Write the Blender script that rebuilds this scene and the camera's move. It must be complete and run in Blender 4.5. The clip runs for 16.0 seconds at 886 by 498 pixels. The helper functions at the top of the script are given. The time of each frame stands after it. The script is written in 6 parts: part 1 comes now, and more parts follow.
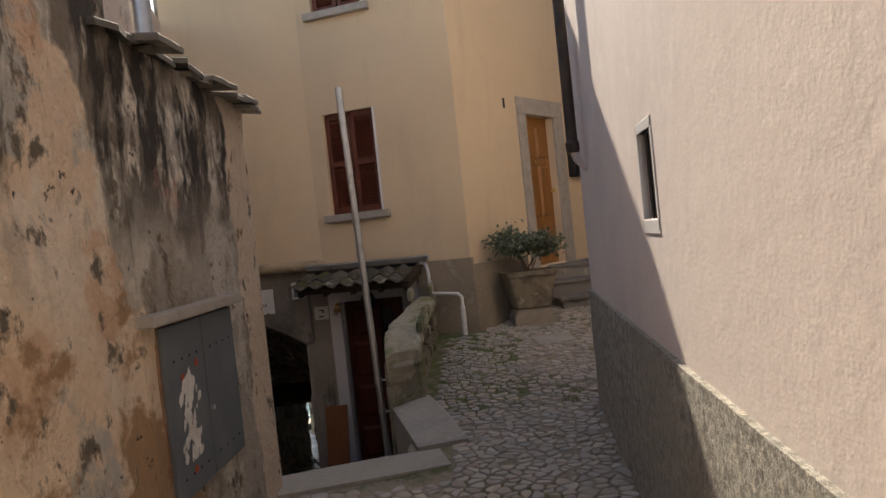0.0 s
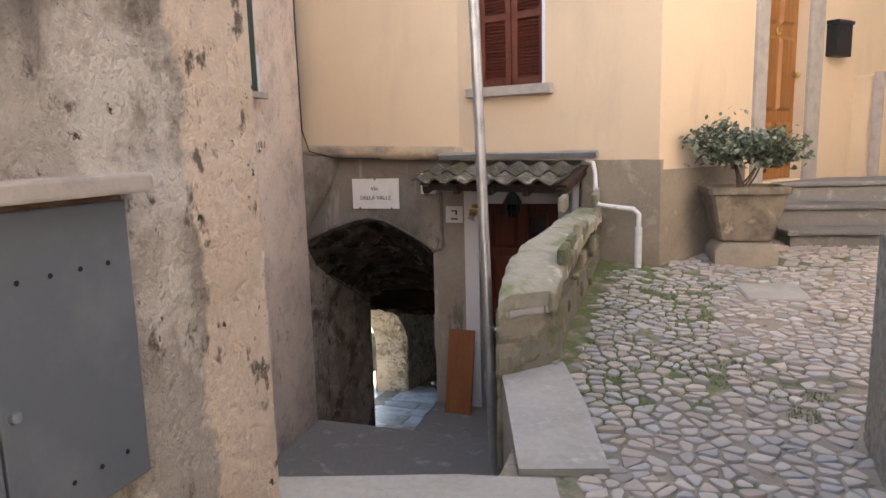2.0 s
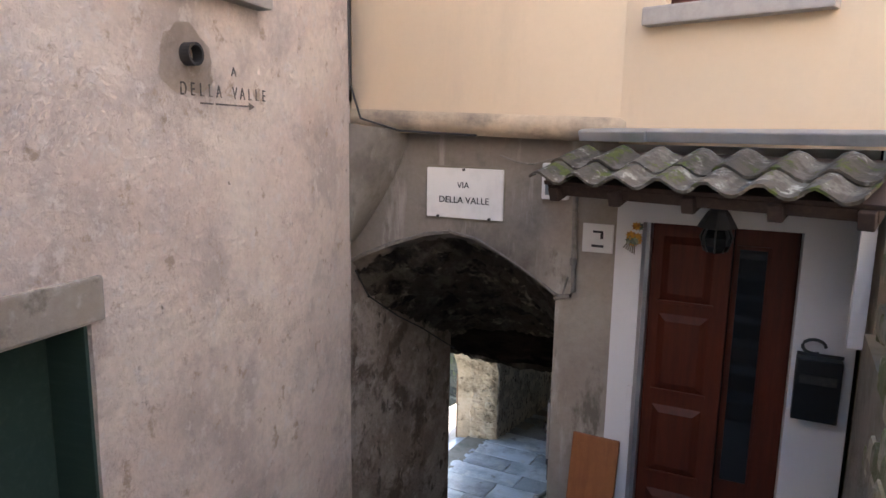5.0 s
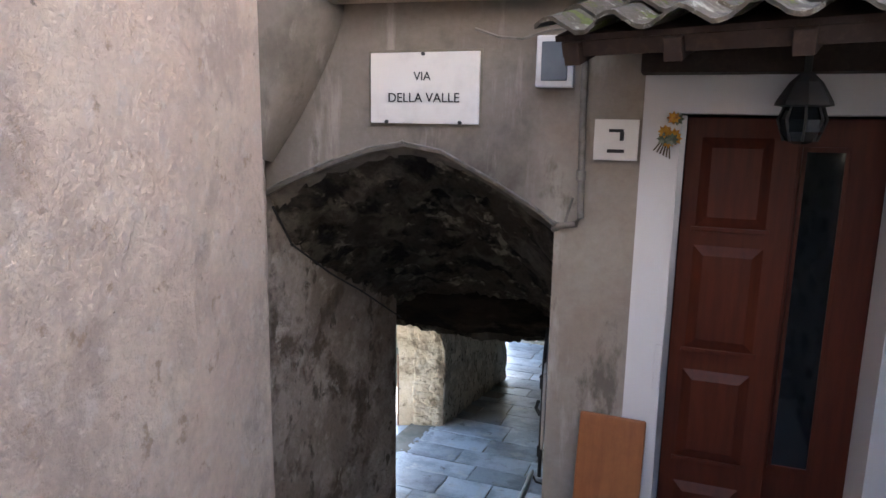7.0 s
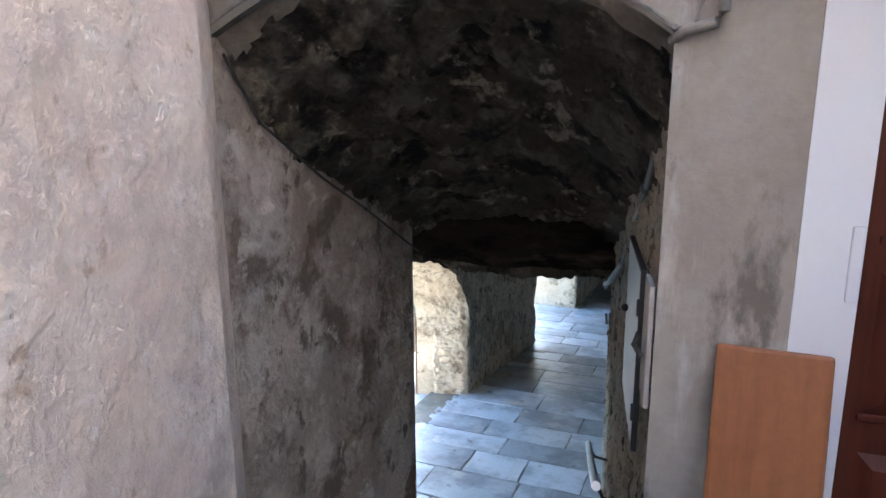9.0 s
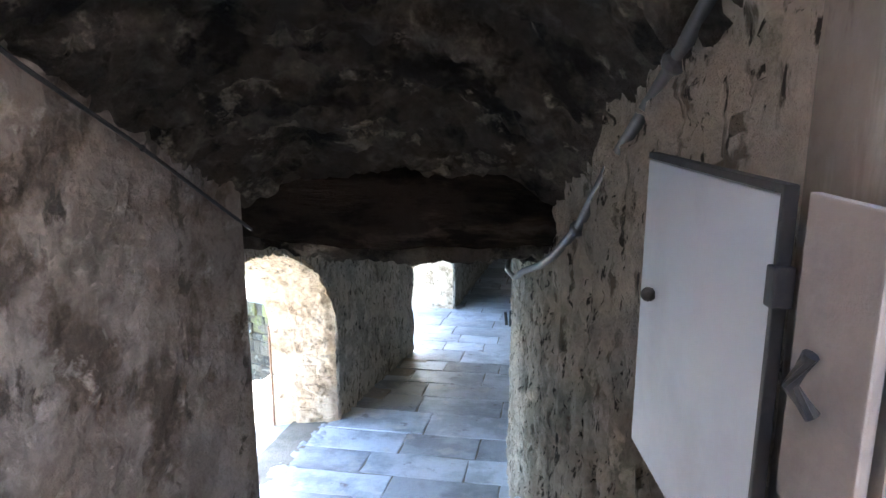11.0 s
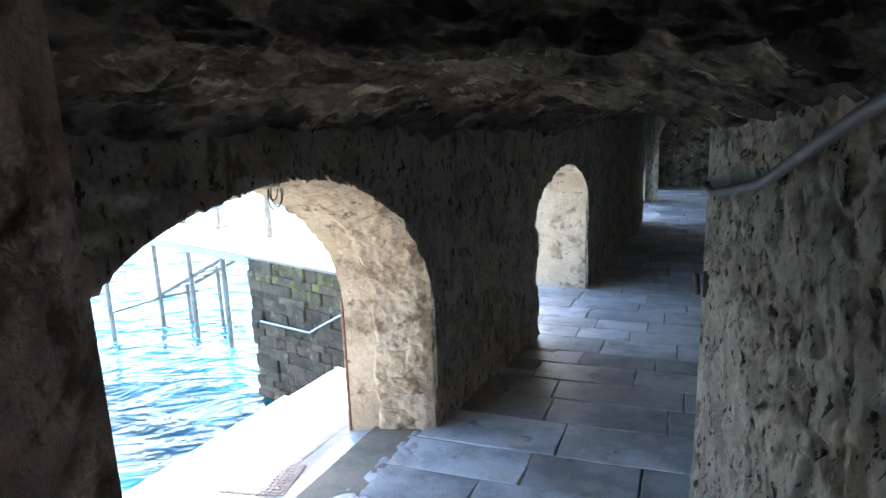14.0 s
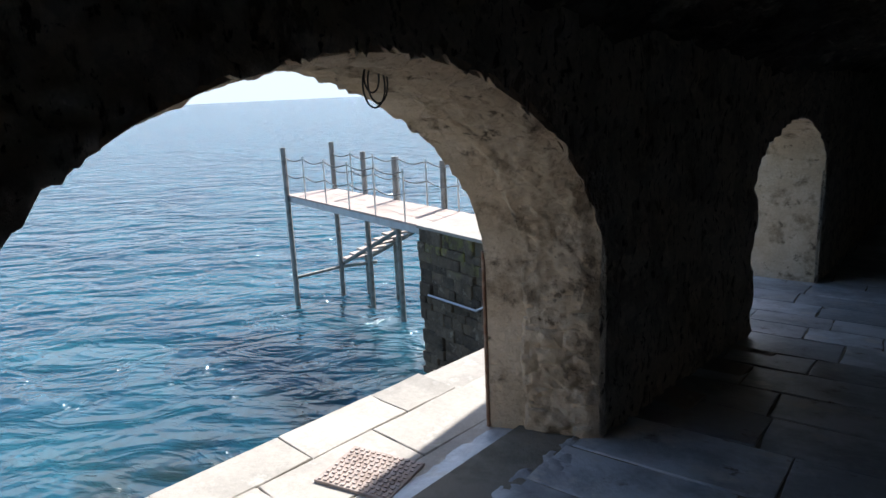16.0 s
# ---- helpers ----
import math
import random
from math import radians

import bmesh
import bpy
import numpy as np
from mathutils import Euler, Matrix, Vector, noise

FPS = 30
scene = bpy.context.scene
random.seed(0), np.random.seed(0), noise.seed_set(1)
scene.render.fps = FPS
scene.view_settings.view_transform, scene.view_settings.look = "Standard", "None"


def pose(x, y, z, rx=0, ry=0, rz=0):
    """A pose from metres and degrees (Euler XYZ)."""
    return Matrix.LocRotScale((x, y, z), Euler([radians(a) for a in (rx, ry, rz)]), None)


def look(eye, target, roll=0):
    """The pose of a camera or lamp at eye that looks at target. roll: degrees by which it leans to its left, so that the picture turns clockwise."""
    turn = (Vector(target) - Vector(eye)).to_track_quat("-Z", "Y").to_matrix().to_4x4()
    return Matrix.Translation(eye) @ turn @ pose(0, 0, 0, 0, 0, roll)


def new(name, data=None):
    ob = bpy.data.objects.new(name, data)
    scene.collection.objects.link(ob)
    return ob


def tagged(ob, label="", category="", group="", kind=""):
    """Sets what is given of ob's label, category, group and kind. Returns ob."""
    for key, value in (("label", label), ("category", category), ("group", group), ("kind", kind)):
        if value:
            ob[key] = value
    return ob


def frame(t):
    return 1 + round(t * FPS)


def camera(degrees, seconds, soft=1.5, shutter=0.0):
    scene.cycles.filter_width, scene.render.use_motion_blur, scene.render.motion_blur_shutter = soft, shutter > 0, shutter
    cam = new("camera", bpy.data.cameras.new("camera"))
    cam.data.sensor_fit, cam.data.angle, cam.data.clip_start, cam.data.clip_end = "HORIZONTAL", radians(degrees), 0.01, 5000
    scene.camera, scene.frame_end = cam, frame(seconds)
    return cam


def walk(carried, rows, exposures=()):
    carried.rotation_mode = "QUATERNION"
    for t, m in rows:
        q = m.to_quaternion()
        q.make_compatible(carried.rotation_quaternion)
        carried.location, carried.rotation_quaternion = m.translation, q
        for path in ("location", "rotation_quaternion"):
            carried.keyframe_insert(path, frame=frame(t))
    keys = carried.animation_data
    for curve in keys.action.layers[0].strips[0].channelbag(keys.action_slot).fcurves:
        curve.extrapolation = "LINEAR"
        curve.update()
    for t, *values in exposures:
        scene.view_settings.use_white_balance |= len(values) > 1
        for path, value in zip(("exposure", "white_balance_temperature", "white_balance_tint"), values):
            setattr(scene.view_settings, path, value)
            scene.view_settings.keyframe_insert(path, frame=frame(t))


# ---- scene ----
cam = camera(67.1, 16.0)
PATH = [
    (0, (0.398, 0.083, 1.372), (0.333, 2.082, 1.326), -6.00),
    (0.5, (0.441, 0.545, 1.329), (0.199, 2.527, 1.212), -5.77),
    (1, (0.450, 1.063, 1.298), (0.091, 3.020, 1.091), -4.82),
    (1.5, (0.478, 1.486, 1.302), (-0.011, 3.408, 1.045), -3.03),
    (2, (0.436, 1.996, 1.240), (-0.169, 3.877, 0.929), -1.46),
    (2.5, (0.345, 2.448, 1.187), (-0.282, 4.322, 0.874), 0.89),
    (3, (0.170, 2.923, 1.157), (-0.631, 4.711, 0.753), -0.41),
    (3.2, (0.083, 3.101, 1.174), (-0.757, 4.880, 0.815), -0.10),
    (5.5, (-0.759, 4.767, 1.053), (-1.626, 6.537, 0.713), 1.02),
    (6, (-0.934, 4.972, 0.889), (-1.769, 6.757, 0.547), 1.15),
    (6.5, (-1.049, 5.185, 0.742), (-1.819, 7.001, 0.412), 1.33),
    (7, (-1.148, 5.405, 0.623), (-1.813, 7.254, 0.250), 0.93),
    (7.5, (-1.243, 5.617, 0.503), (-1.847, 7.489, 0.139), 0.63),
    (8, (-1.342, 5.828, 0.364), (-2.035, 7.664, -0.023), 0.28),
    (8.5, (-1.456, 6.036, 0.220), (-2.114, 7.879, -0.194), 0.18),
    (9, (-1.562, 6.331, 0.056), (-2.263, 8.151, -0.387), -0.38),
    (9.5, (-1.699, 6.534, -0.080), (-2.405, 8.331, -0.604), -0.43),
    (9.7, (-1.730, 6.647, -0.116), (-2.356, 8.476, -0.632), 0.10),
    (11.8, (-2.124, 8.031, -0.517), (-2.422, 9.965, -0.932), -0.05),
    (12, (-2.160, 8.137, -0.559), (-2.489, 10.063, -0.985), -0.56),
    (12.5, (-2.205, 8.403, -0.688), (-2.593, 10.319, -1.109), -1.58),
    (13, (-2.270, 8.703, -0.852), (-2.683, 10.614, -1.273), -1.45),
    (13.5, (-2.341, 8.979, -0.963), (-2.861, 10.869, -1.365), -2.09),
    (14, (-2.377, 9.211, -1.066), (-3.037, 11.044, -1.518), -2.13),
    (14.5, (-2.435, 9.448, -1.184), (-3.192, 11.254, -1.589), -2.07),
    (15, (-2.470, 9.721, -1.338), (-3.390, 11.462, -1.684), -2.70),
    (15.5, (-2.550, 9.936, -1.428), (-3.572, 11.603, -1.847), -2.63),
    (16, (-2.660, 10.184, -1.535), (-3.813, 11.752, -1.995), -2.71),
]
EXPOSURES = [(0.0, 1.2, 7900, 11), (0.5, 1.75, 7600, 11), (1.0, 2.4, 7350, 10), (1.5, 2.9, 7300, 10), (3.0, 3.1, 7200, 9), (5.5, 3.5, 6550, 9), (7.0, 3.8, 6350, 8), (9.0, 4.45, 6050, 6),
             (9.7, 4.6, 6000, 8), (12.0, 5.5, 6500, 10), (13.0, 5.0, 6600, 10), (14.0, 3.95, 6350, 10), (15.0, 2.5, 6750, 15), (15.5, 1.9, 6650, 14), (16.0, 1.2, 6300, 12)]
walk(cam, [(t, look(eye, target, roll)) for t, eye, target, roll in PATH], EXPOSURES)

# ---- daylight ----
SUN_EL, SUN_AZ = radians(43), radians(6)     # the sun stands ahead of the alley, slightly over the lake
to_sun = Vector((-math.sin(SUN_AZ) * math.cos(SUN_EL), math.cos(SUN_AZ) * math.cos(SUN_EL), math.sin(SUN_EL)))
world = bpy.data.worlds.new("sky")
scene.world = world
world.use_nodes = True
wn, wl = world.node_tree.nodes, world.node_tree.links
sky = wn.new("ShaderNodeTexSky")
sky.sky_type, sky.sun_disc, sky.sun_elevation, sky.sun_rotation = "NISHITA", False, SUN_EL, -SUN_AZ
sky.air_density, sky.dust_density, sky.ozone_density = 1.0, 1.2, 1.0
wn["Background"].inputs["Strength"].default_value = 0.12
wl.new(sky.outputs[0], wn["Background"].inputs["Color"])
sun = new("sun", bpy.data.lights.new("sun", "SUN"))
sun.data.energy, sun.data.angle, sun.data.color = 4.9, radians(0.6), (1.0, 0.955, 0.89)
sun.matrix_world = look(to_sun * 60, (0, 0, 0))


# ---- materials ----
def ramp(nt, src, stops):
    r = nt.nodes.new("ShaderNodeValToRGB")
    els = r.color_ramp.elements
    while len(els) < len(stops):
        els.new(0.5)
    for e, (p, c) in zip(els, stops):
        e.position, e.color = p, (*c, 1) if len(c) == 3 else c
    nt.links.new(src, r.inputs[0])
    return r.outputs[0]


def noise_node(nt, co, scale, detail=6, rough=0.6, distortion=0.0):
    n = nt.nodes.new("ShaderNodeTexNoise")
    n.inputs["Scale"].default_value, n.inputs["Detail"].default_value = scale, detail
    n.inputs["Roughness"].default_value, n.inputs["Distortion"].default_value = rough, distortion
    nt.links.new(co, n.inputs["Vector"])
    return n.outputs["Fac"]


def mixcol(nt, fac, a, b, mode="MIX"):
    m = nt.nodes.new("ShaderNodeMix")
    m.data_type, m.blend_type = "RGBA", mode
    for key, v in ((0, fac), (6, a), (7, b)):
        if isinstance(v, (int, float)):
            m.inputs[key].default_value = v
        elif isinstance(v, tuple):
            m.inputs[key].default_value = (*v, 1)
        else:
            nt.links.new(v, m.inputs[key])
    return m.outputs[2]


def coords(nt, stretch=(1, 1, 1), per_object=False):
    tc = nt.nodes.new("ShaderNodeTexCoord")
    mp = nt.nodes.new("ShaderNodeMapping")
    mp.inputs["Scale"].default_value = stretch
    nt.links.new(tc.outputs["Object"], mp.inputs["Vector"])
    if per_object:
        oi = nt.nodes.new("ShaderNodeObjectInfo")
        cx = nt.nodes.new("ShaderNodeCombineXYZ")
        ml = nt.nodes.new("ShaderNodeMath")
        ml.operation = "MULTIPLY"
        ml.inputs[1].default_value = 37.0
        nt.links.new(oi.outputs["Random"], ml.inputs[0])
        for k in range(3):
            nt.links.new(ml.outputs[0], cx.inputs[k])
        nt.links.new(cx.outputs[0], mp.inputs["Location"])
    return mp.outputs[0]


def math_node(nt, op, *vals):
    n = nt.nodes.new("ShaderNodeMath")
    n.operation = op
    n.use_clamp = op == "MULTIPLY"
    for k, v in enumerate(vals):
        if isinstance(v, (int, float)):
            n.inputs[k].default_value = v
        else:
            nt.links.new(v, n.inputs[k])
    return n.outputs[0]


def zone(nt, f, w, centre, amp, scale, soft):
    """Limits a patch to the side of a ragged line: w (dot) place > centre, its edge frayed by noise."""
    tc = nt.nodes.new("ShaderNodeTexCoord").outputs["Object"]
    dot = nt.nodes.new("ShaderNodeVectorMath")
    dot.operation = "DOT_PRODUCT"
    nt.links.new(tc, dot.inputs[0])
    dot.inputs[1].default_value = w
    ragged = math_node(nt, "MULTIPLY_ADD", noise_node(nt, tc, scale, 8, 0.6), amp, -amp / 2 - centre)
    d = math_node(nt, "ADD", dot.outputs["Value"], ragged)
    side = nt.nodes.new("ShaderNodeMapRange")
    side.inputs["From Min"].default_value, side.inputs["From Max"].default_value = -soft, soft
    nt.links.new(d, side.inputs["Value"])
    return math_node(nt, "MULTIPLY", f, side.outputs[0])


def material(name, base, patches=(), rough=0.85, bump=(), metallic=0.0, vary=0.0, island=False, spec=0.4, grain=0.3, tints=()):
    """base: colour. patches: (colour, scale, stretch, low, high, detail, distortion[, mask]) laid over one another by noise.
    bump: (scale, strength, distance, stretch). vary: spread of lightness from piece to piece. tints: colours that pieces take."""
    m = bpy.data.materials.new(name)
    m.use_nodes = True
    nt = m.node_tree
    b = nt.nodes["Principled BSDF"]
    b.inputs["Roughness"].default_value, b.inputs["Metallic"].default_value = rough, metallic
    b.inputs["Specular IOR Level"].default_value = spec
    col = base
    plain = coords(nt, (1, 1, 1), vary > 0 and not island)
    for c, scale, stretch, lo, hi, detail, dist, *mask in patches:
        if scale:
            co = plain if stretch == (1, 1, 1) else coords(nt, stretch, vary > 0 and not island)
            f = ramp(nt, noise_node(nt, co, scale, detail, 0.66, dist * 0.08), [(lo - 0.01, (0, 0, 0)), (hi + 0.015, (1, 1, 1))])
        else:
            f = 1.0
        for w, centre, amp, msc, soft in mask:
            f = zone(nt, f, w, centre, amp, msc, soft)
        col = mixcol(nt, f, col, c)
    if len(patches) > 1 and grain:
        fine = ramp(nt, noise_node(nt, plain, 30, 6, 0.65), [(0.28, (0.68, 0.68, 0.68)), (0.72, (1.28, 1.28, 1.28))])
        col = mixcol(nt, grain, col, fine, "MULTIPLY")
    if vary:
        if island:
            rnd = nt.nodes.new("ShaderNodeNewGeometry").outputs["Random Per Island"]
        else:
            rnd = nt.nodes.new("ShaderNodeObjectInfo").outputs["Random"]
        grey = ramp(nt, rnd, [(0, (1 - vary,) * 3), (1, (1 + vary * 0.6,) * 3)])
        col = mixcol(nt, 1.0, col, grey, "MULTIPLY")
        if tints:
            again = math_node(nt, "FRACT", math_node(nt, "MULTIPLY_ADD", rnd, 7.31, 0.13))
            col = mixcol(nt, 0.55, col, ramp(nt, again, [(k / len(tints), c) for k, c in enumerate(tints)]))
    if isinstance(col, tuple):
        b.inputs["Base Color"].default_value = (*col, 1)
    else:
        nt.links.new(col, b.inputs["Base Color"])
    last = None
    for scale, strength, distance, stretch in bump:
        bn = nt.nodes.new("ShaderNodeBump")
        bn.inputs["Strength"].default_value, bn.inputs["Distance"].default_value = strength, distance
        co = plain if stretch == (1, 1, 1) else coords(nt, stretch)
        nt.links.new(noise_node(nt, co, scale, 8, 0.65), bn.inputs["Height"])
        if last is not None:
            nt.links.new(last, bn.inputs["Normal"])
        last = bn.outputs[0]
    if last is not None:
        nt.links.new(last, b.inputs["Normal"])
    return m


ONE = (1, 1, 1)
M = {}
OLD = ((0, 1, 0.45), 3.02, 0.55, 2.2, 0.02)       # where the smooth cream coat has come away
HIGH = ((0, -0.05, 1), 1.42, 0.7, 1.8, 0.2)        # weathered upper part under the coping
M["old_plaster"] = material("old_plaster", (0.70, 0.535, 0.385), [
    ((0.72, 0.60, 0.47), 1.6, ONE, 0.47, 0.56, 6, 0.6),
    ((0.60, 0.40, 0.27), 2.3, ONE, 0.54, 0.60, 8, 0.8),
    ((0.43, 0.40, 0.35), 1.3, ONE, 0.53, 0.55, 9, 1.0),
    ((0.36, 0.225, 0.13), 1.1, ONE, 0.565, 0.575, 8, 0.8),
    ((0.40, 0.355, 0.30), 0, ONE, 0, 0, 0, 0, OLD),
    ((0.27, 0.225, 0.175), 1.7, (1.3, 1.3, 0.7), 0.49, 0.57, 8, 0.6, OLD),
    ((0.55, 0.50, 0.43), 2.2, ONE, 0.53, 0.57, 9, 1.0, OLD),
    ((0.19, 0.155, 0.12), 2.4, (1.6, 1.6, 0.6), 0.44, 0.54, 9, 0.6, OLD, HIGH),
    ((0.72, 0.65, 0.55), 3.0, (1.5, 1.5, 0.7), 0.515, 0.545, 9, 1.0, HIGH),
    ((0.045, 0.038, 0.032), 2.7, (1.7, 1.7, 0.55), 0.50, 0.55, 10, 1.0, HIGH),
    ((0.42, 0.22, 0.175), 1.9, ONE, 0.59, 0.63, 7, 0.6, HIGH, OLD),
    ((0.66, 0.53, 0.405), 0, ONE, 0, 0, 0, 0, ((0, 1, 0.03), 3.56, 0.34, 2.4, 0.012)),
    ((0.52, 0.43, 0.34), 2.6, (1, 1, 0.6), 0.54, 0.62, 9, 0.8, ((0, 1, 0.03), 3.56, 0.34, 2.4, 0.012)),
    ((0.15, 0.12, 0.09), 5.5, (1.2, 1.2, 0.9), 0.59, 0.62, 8, 0.6),
    ((0.05, 0.04, 0.03), 17, ONE, 0.66, 0.69, 4, 0.4)], 0.93, [(2.5, 0.8, 0.10, ONE), (8, 0.8, 0.05, ONE), (38, 0.45, 0.01, ONE)])
M["pink_plaster"] = material("pink_plaster", (0.645, 0.53, 0.455), [
    ((0.70, 0.60, 0.51), 1.1, ONE, 0.47, 0.58, 8, 0.9),
    ((0.50, 0.42, 0.365), 2.0, ONE, 0.51, 0.60, 10, 1.0),
    ((0.66, 0.58, 0.52), 13.0, ONE, 0.56, 0.62, 9, 0.8),
    ((0.43, 0.33, 0.25), 9.0, ONE, 0.60, 0.66, 8, 0.8),
    ((0.25, 0.20, 0.165), 11.0, ONE, 0.69, 0.72, 6, 0.5)], 0.93, [(3, 0.6, 0.06, ONE), (14, 0.8, 0.03, ONE), (55, 0.5, 0.008, ONE)])
M["grey_plaster"] = material("grey_plaster", (0.31, 0.28, 0.24), [
    ((0.27, 0.23, 0.19), 2.2, ONE, 0.42, 0.62, 7, 0.5),
    ((0.43, 0.40, 0.355), 1.8, (2, 2, 0.4), 0.53, 0.60, 6, 0.4),
    ((0.15, 0.13, 0.105), 2.6, (1.5, 1.5, 0.7), 0.56, 0.62, 8, 0.7)], 0.93, [(9, 0.3, 0.02, ONE), (60, 0.3, 0.006, ONE)])
# stain plus overhang shade, painted darker over the passage mouth
SHADE_STAIN = ((-1, 0, 0.12), 1.78, 0.22, 2.5, 0.1)
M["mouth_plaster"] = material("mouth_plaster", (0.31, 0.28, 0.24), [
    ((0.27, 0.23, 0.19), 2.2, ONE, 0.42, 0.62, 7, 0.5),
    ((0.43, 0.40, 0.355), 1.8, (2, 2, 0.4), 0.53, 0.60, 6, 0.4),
    ((0.21, 0.185, 0.155), 0, ONE, 0, 0, 0, 0, SHADE_STAIN),
    ((0.12, 0.105, 0.085), 1.6, (1, 1, 0.8), 0.48, 0.60, 8, 0.6, SHADE_STAIN),
    ((0.30, 0.27, 0.235), 2.4, (2.5, 2.5, 0.4), 0.57, 0.64, 7, 0.5, SHADE_STAIN),
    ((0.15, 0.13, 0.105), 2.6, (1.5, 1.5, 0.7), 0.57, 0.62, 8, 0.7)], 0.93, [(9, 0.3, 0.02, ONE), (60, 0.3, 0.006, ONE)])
M["dark_plaster"] = material("dark_plaster", (0.17, 0.145, 0.12), [((0.10, 0.085, 0.07), 4, ONE, 0.48, 0.58, 8, 0.6), ((0.26, 0.23, 0.195), 7, ONE, 0.58, 0.66, 8, 0.6)], 0.93, [(10, 0.5, 0.03, ONE), (45, 0.3, 0.006, ONE)])
M["passage_plaster"] = material("passage_plaster", (0.33, 0.27, 0.22), [
    ((0.47, 0.40, 0.34), 1.6, ONE, 0.49, 0.55, 8, 0.8),
    ((0.17, 0.13, 0.10), 2.2, ONE, 0.53, 0.585, 9, 0.8),
    ((0.52, 0.46, 0.39), 4.5, ONE, 0.575, 0.61, 9, 1.0),
    ((0.15, 0.125, 0.10), 5.5, (1.2, 1.2, 0.8), 0.59, 0.625, 8, 0.6)], 0.93, [(3.5, 0.9, 0.12, ONE), (13, 0.9, 0.05, ONE), (50, 0.5, 0.01, ONE)], grain=0.4)
M["yellow_plaster"] = material("yellow_plaster", (0.62, 0.485, 0.335), [
    ((0.58, 0.45, 0.31), 0.7, ONE, 0.42, 0.62, 4, 0.2),
    ((0.52, 0.41, 0.29), 1.3, (2, 2, 0.5), 0.54, 0.75, 6, 0.4)], 0.9, [(120, 0.12, 0.004, ONE)], grain=0.05)
# yellow plaster darkened by stains and by shade painted under the overhang
M["stained_yellow"] = material("stained_yellow", (0.43, 0.345, 0.25), [((0.56, 0.44, 0.31), 2.0, ONE, 0.48, 0.6, 7, 0.5), ((0.24, 0.20, 0.16), 3.0, (0.6, 1, 1), 0.52, 0.62, 8, 0.6)], 0.92, [(12, 0.4, 0.02, ONE), (60, 0.2, 0.004, ONE)])
M["plinth_plaster"] = material("plinth_plaster", (0.28, 0.23, 0.172), [
    ((0.21, 0.178, 0.135), 2.5, ONE, 0.42, 0.64, 7, 0.4),
    ((0.38, 0.33, 0.26), 5, ONE, 0.58, 0.7, 7, 0.4)], 0.93, [(30, 0.4, 0.012, ONE)])
M["white_plaster"] = material("white_plaster", (0.66, 0.585, 0.56), [
    ((0.59, 0.52, 0.50), 1.2, ONE, 0.45, 0.64, 6, 0.6),
    ((0.69, 0.62, 0.58), 5.0, ONE, 0.55, 0.7, 6, 0.5)], 0.9, [(2.5, 0.2, 0.02, ONE), (15, 0.2, 0.008, ONE), (80, 0.12, 0.003, ONE)], grain=0.06)
M["roughcast"] = material("roughcast", (0.48, 0.46, 0.41), [
    ((0.28, 0.265, 0.235), 22, ONE, 0.46, 0.56, 4, 0.2),
    ((0.60, 0.55, 0.46), 34, ONE, 0.58, 0.64, 3, 0.2),
    ((0.42, 0.385, 0.325), 1.4, ONE, 0.46, 0.66, 5, 0.3)], 0.95, [(38, 1.0, 0.05, ONE), (16, 0.5, 0.03, ONE)])
M["white_paint"] = material("white_paint", (0.64, 0.635, 0.65), [((0.62, 0.61, 0.62), 3, ONE, 0.5, 0.7, 5, 0.2)], 0.6, [(40, 0.08, 0.004, ONE)])
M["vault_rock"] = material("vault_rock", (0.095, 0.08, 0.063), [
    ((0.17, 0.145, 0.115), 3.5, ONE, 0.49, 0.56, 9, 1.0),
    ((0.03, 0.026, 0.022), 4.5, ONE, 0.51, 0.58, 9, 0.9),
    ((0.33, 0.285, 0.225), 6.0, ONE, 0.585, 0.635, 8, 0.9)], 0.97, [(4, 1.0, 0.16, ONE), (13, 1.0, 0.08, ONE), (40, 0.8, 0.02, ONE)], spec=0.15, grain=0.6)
# its darkest flecks put the shade of pits and gouges into the colour
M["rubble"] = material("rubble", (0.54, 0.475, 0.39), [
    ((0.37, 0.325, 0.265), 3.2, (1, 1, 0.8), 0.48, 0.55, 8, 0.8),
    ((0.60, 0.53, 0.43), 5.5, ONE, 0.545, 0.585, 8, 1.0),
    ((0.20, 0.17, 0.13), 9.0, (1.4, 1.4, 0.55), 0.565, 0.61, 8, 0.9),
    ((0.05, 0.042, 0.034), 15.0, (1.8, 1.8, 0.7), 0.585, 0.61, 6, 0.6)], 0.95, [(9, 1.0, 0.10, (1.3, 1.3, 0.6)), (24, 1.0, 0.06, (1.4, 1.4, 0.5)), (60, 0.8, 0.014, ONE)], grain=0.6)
M["jamb_stone"] = material("jamb_stone", (0.52, 0.41, 0.29), [
    ((0.62, 0.51, 0.385), 3.0, ONE, 0.47, 0.6, 8, 0.6),
    ((0.31, 0.235, 0.16), 4.5, ONE, 0.54, 0.62, 8, 0.7),
    ((0.13, 0.10, 0.07), 9, ONE, 0.60, 0.66, 6, 0.6)], 0.95, [(7, 0.6, 0.06, ONE), (22, 0.8, 0.03, ONE), (55, 0.5, 0.008, ONE)], grain=0.35)
M["beam_wood"] = material("beam_wood", (0.028, 0.021, 0.016), [
    ((0.07, 0.055, 0.042), 3, (0.5, 3, 3), 0.56, 0.66, 9, 0.6),
    ((0.012, 0.01, 0.008), 5, (0.5, 2, 2), 0.5, 0.6, 8, 0.6)], 0.97, [(5, 1.0, 0.06, (0.4, 3, 3)), (30, 0.7, 0.015, ONE)], spec=0.1)
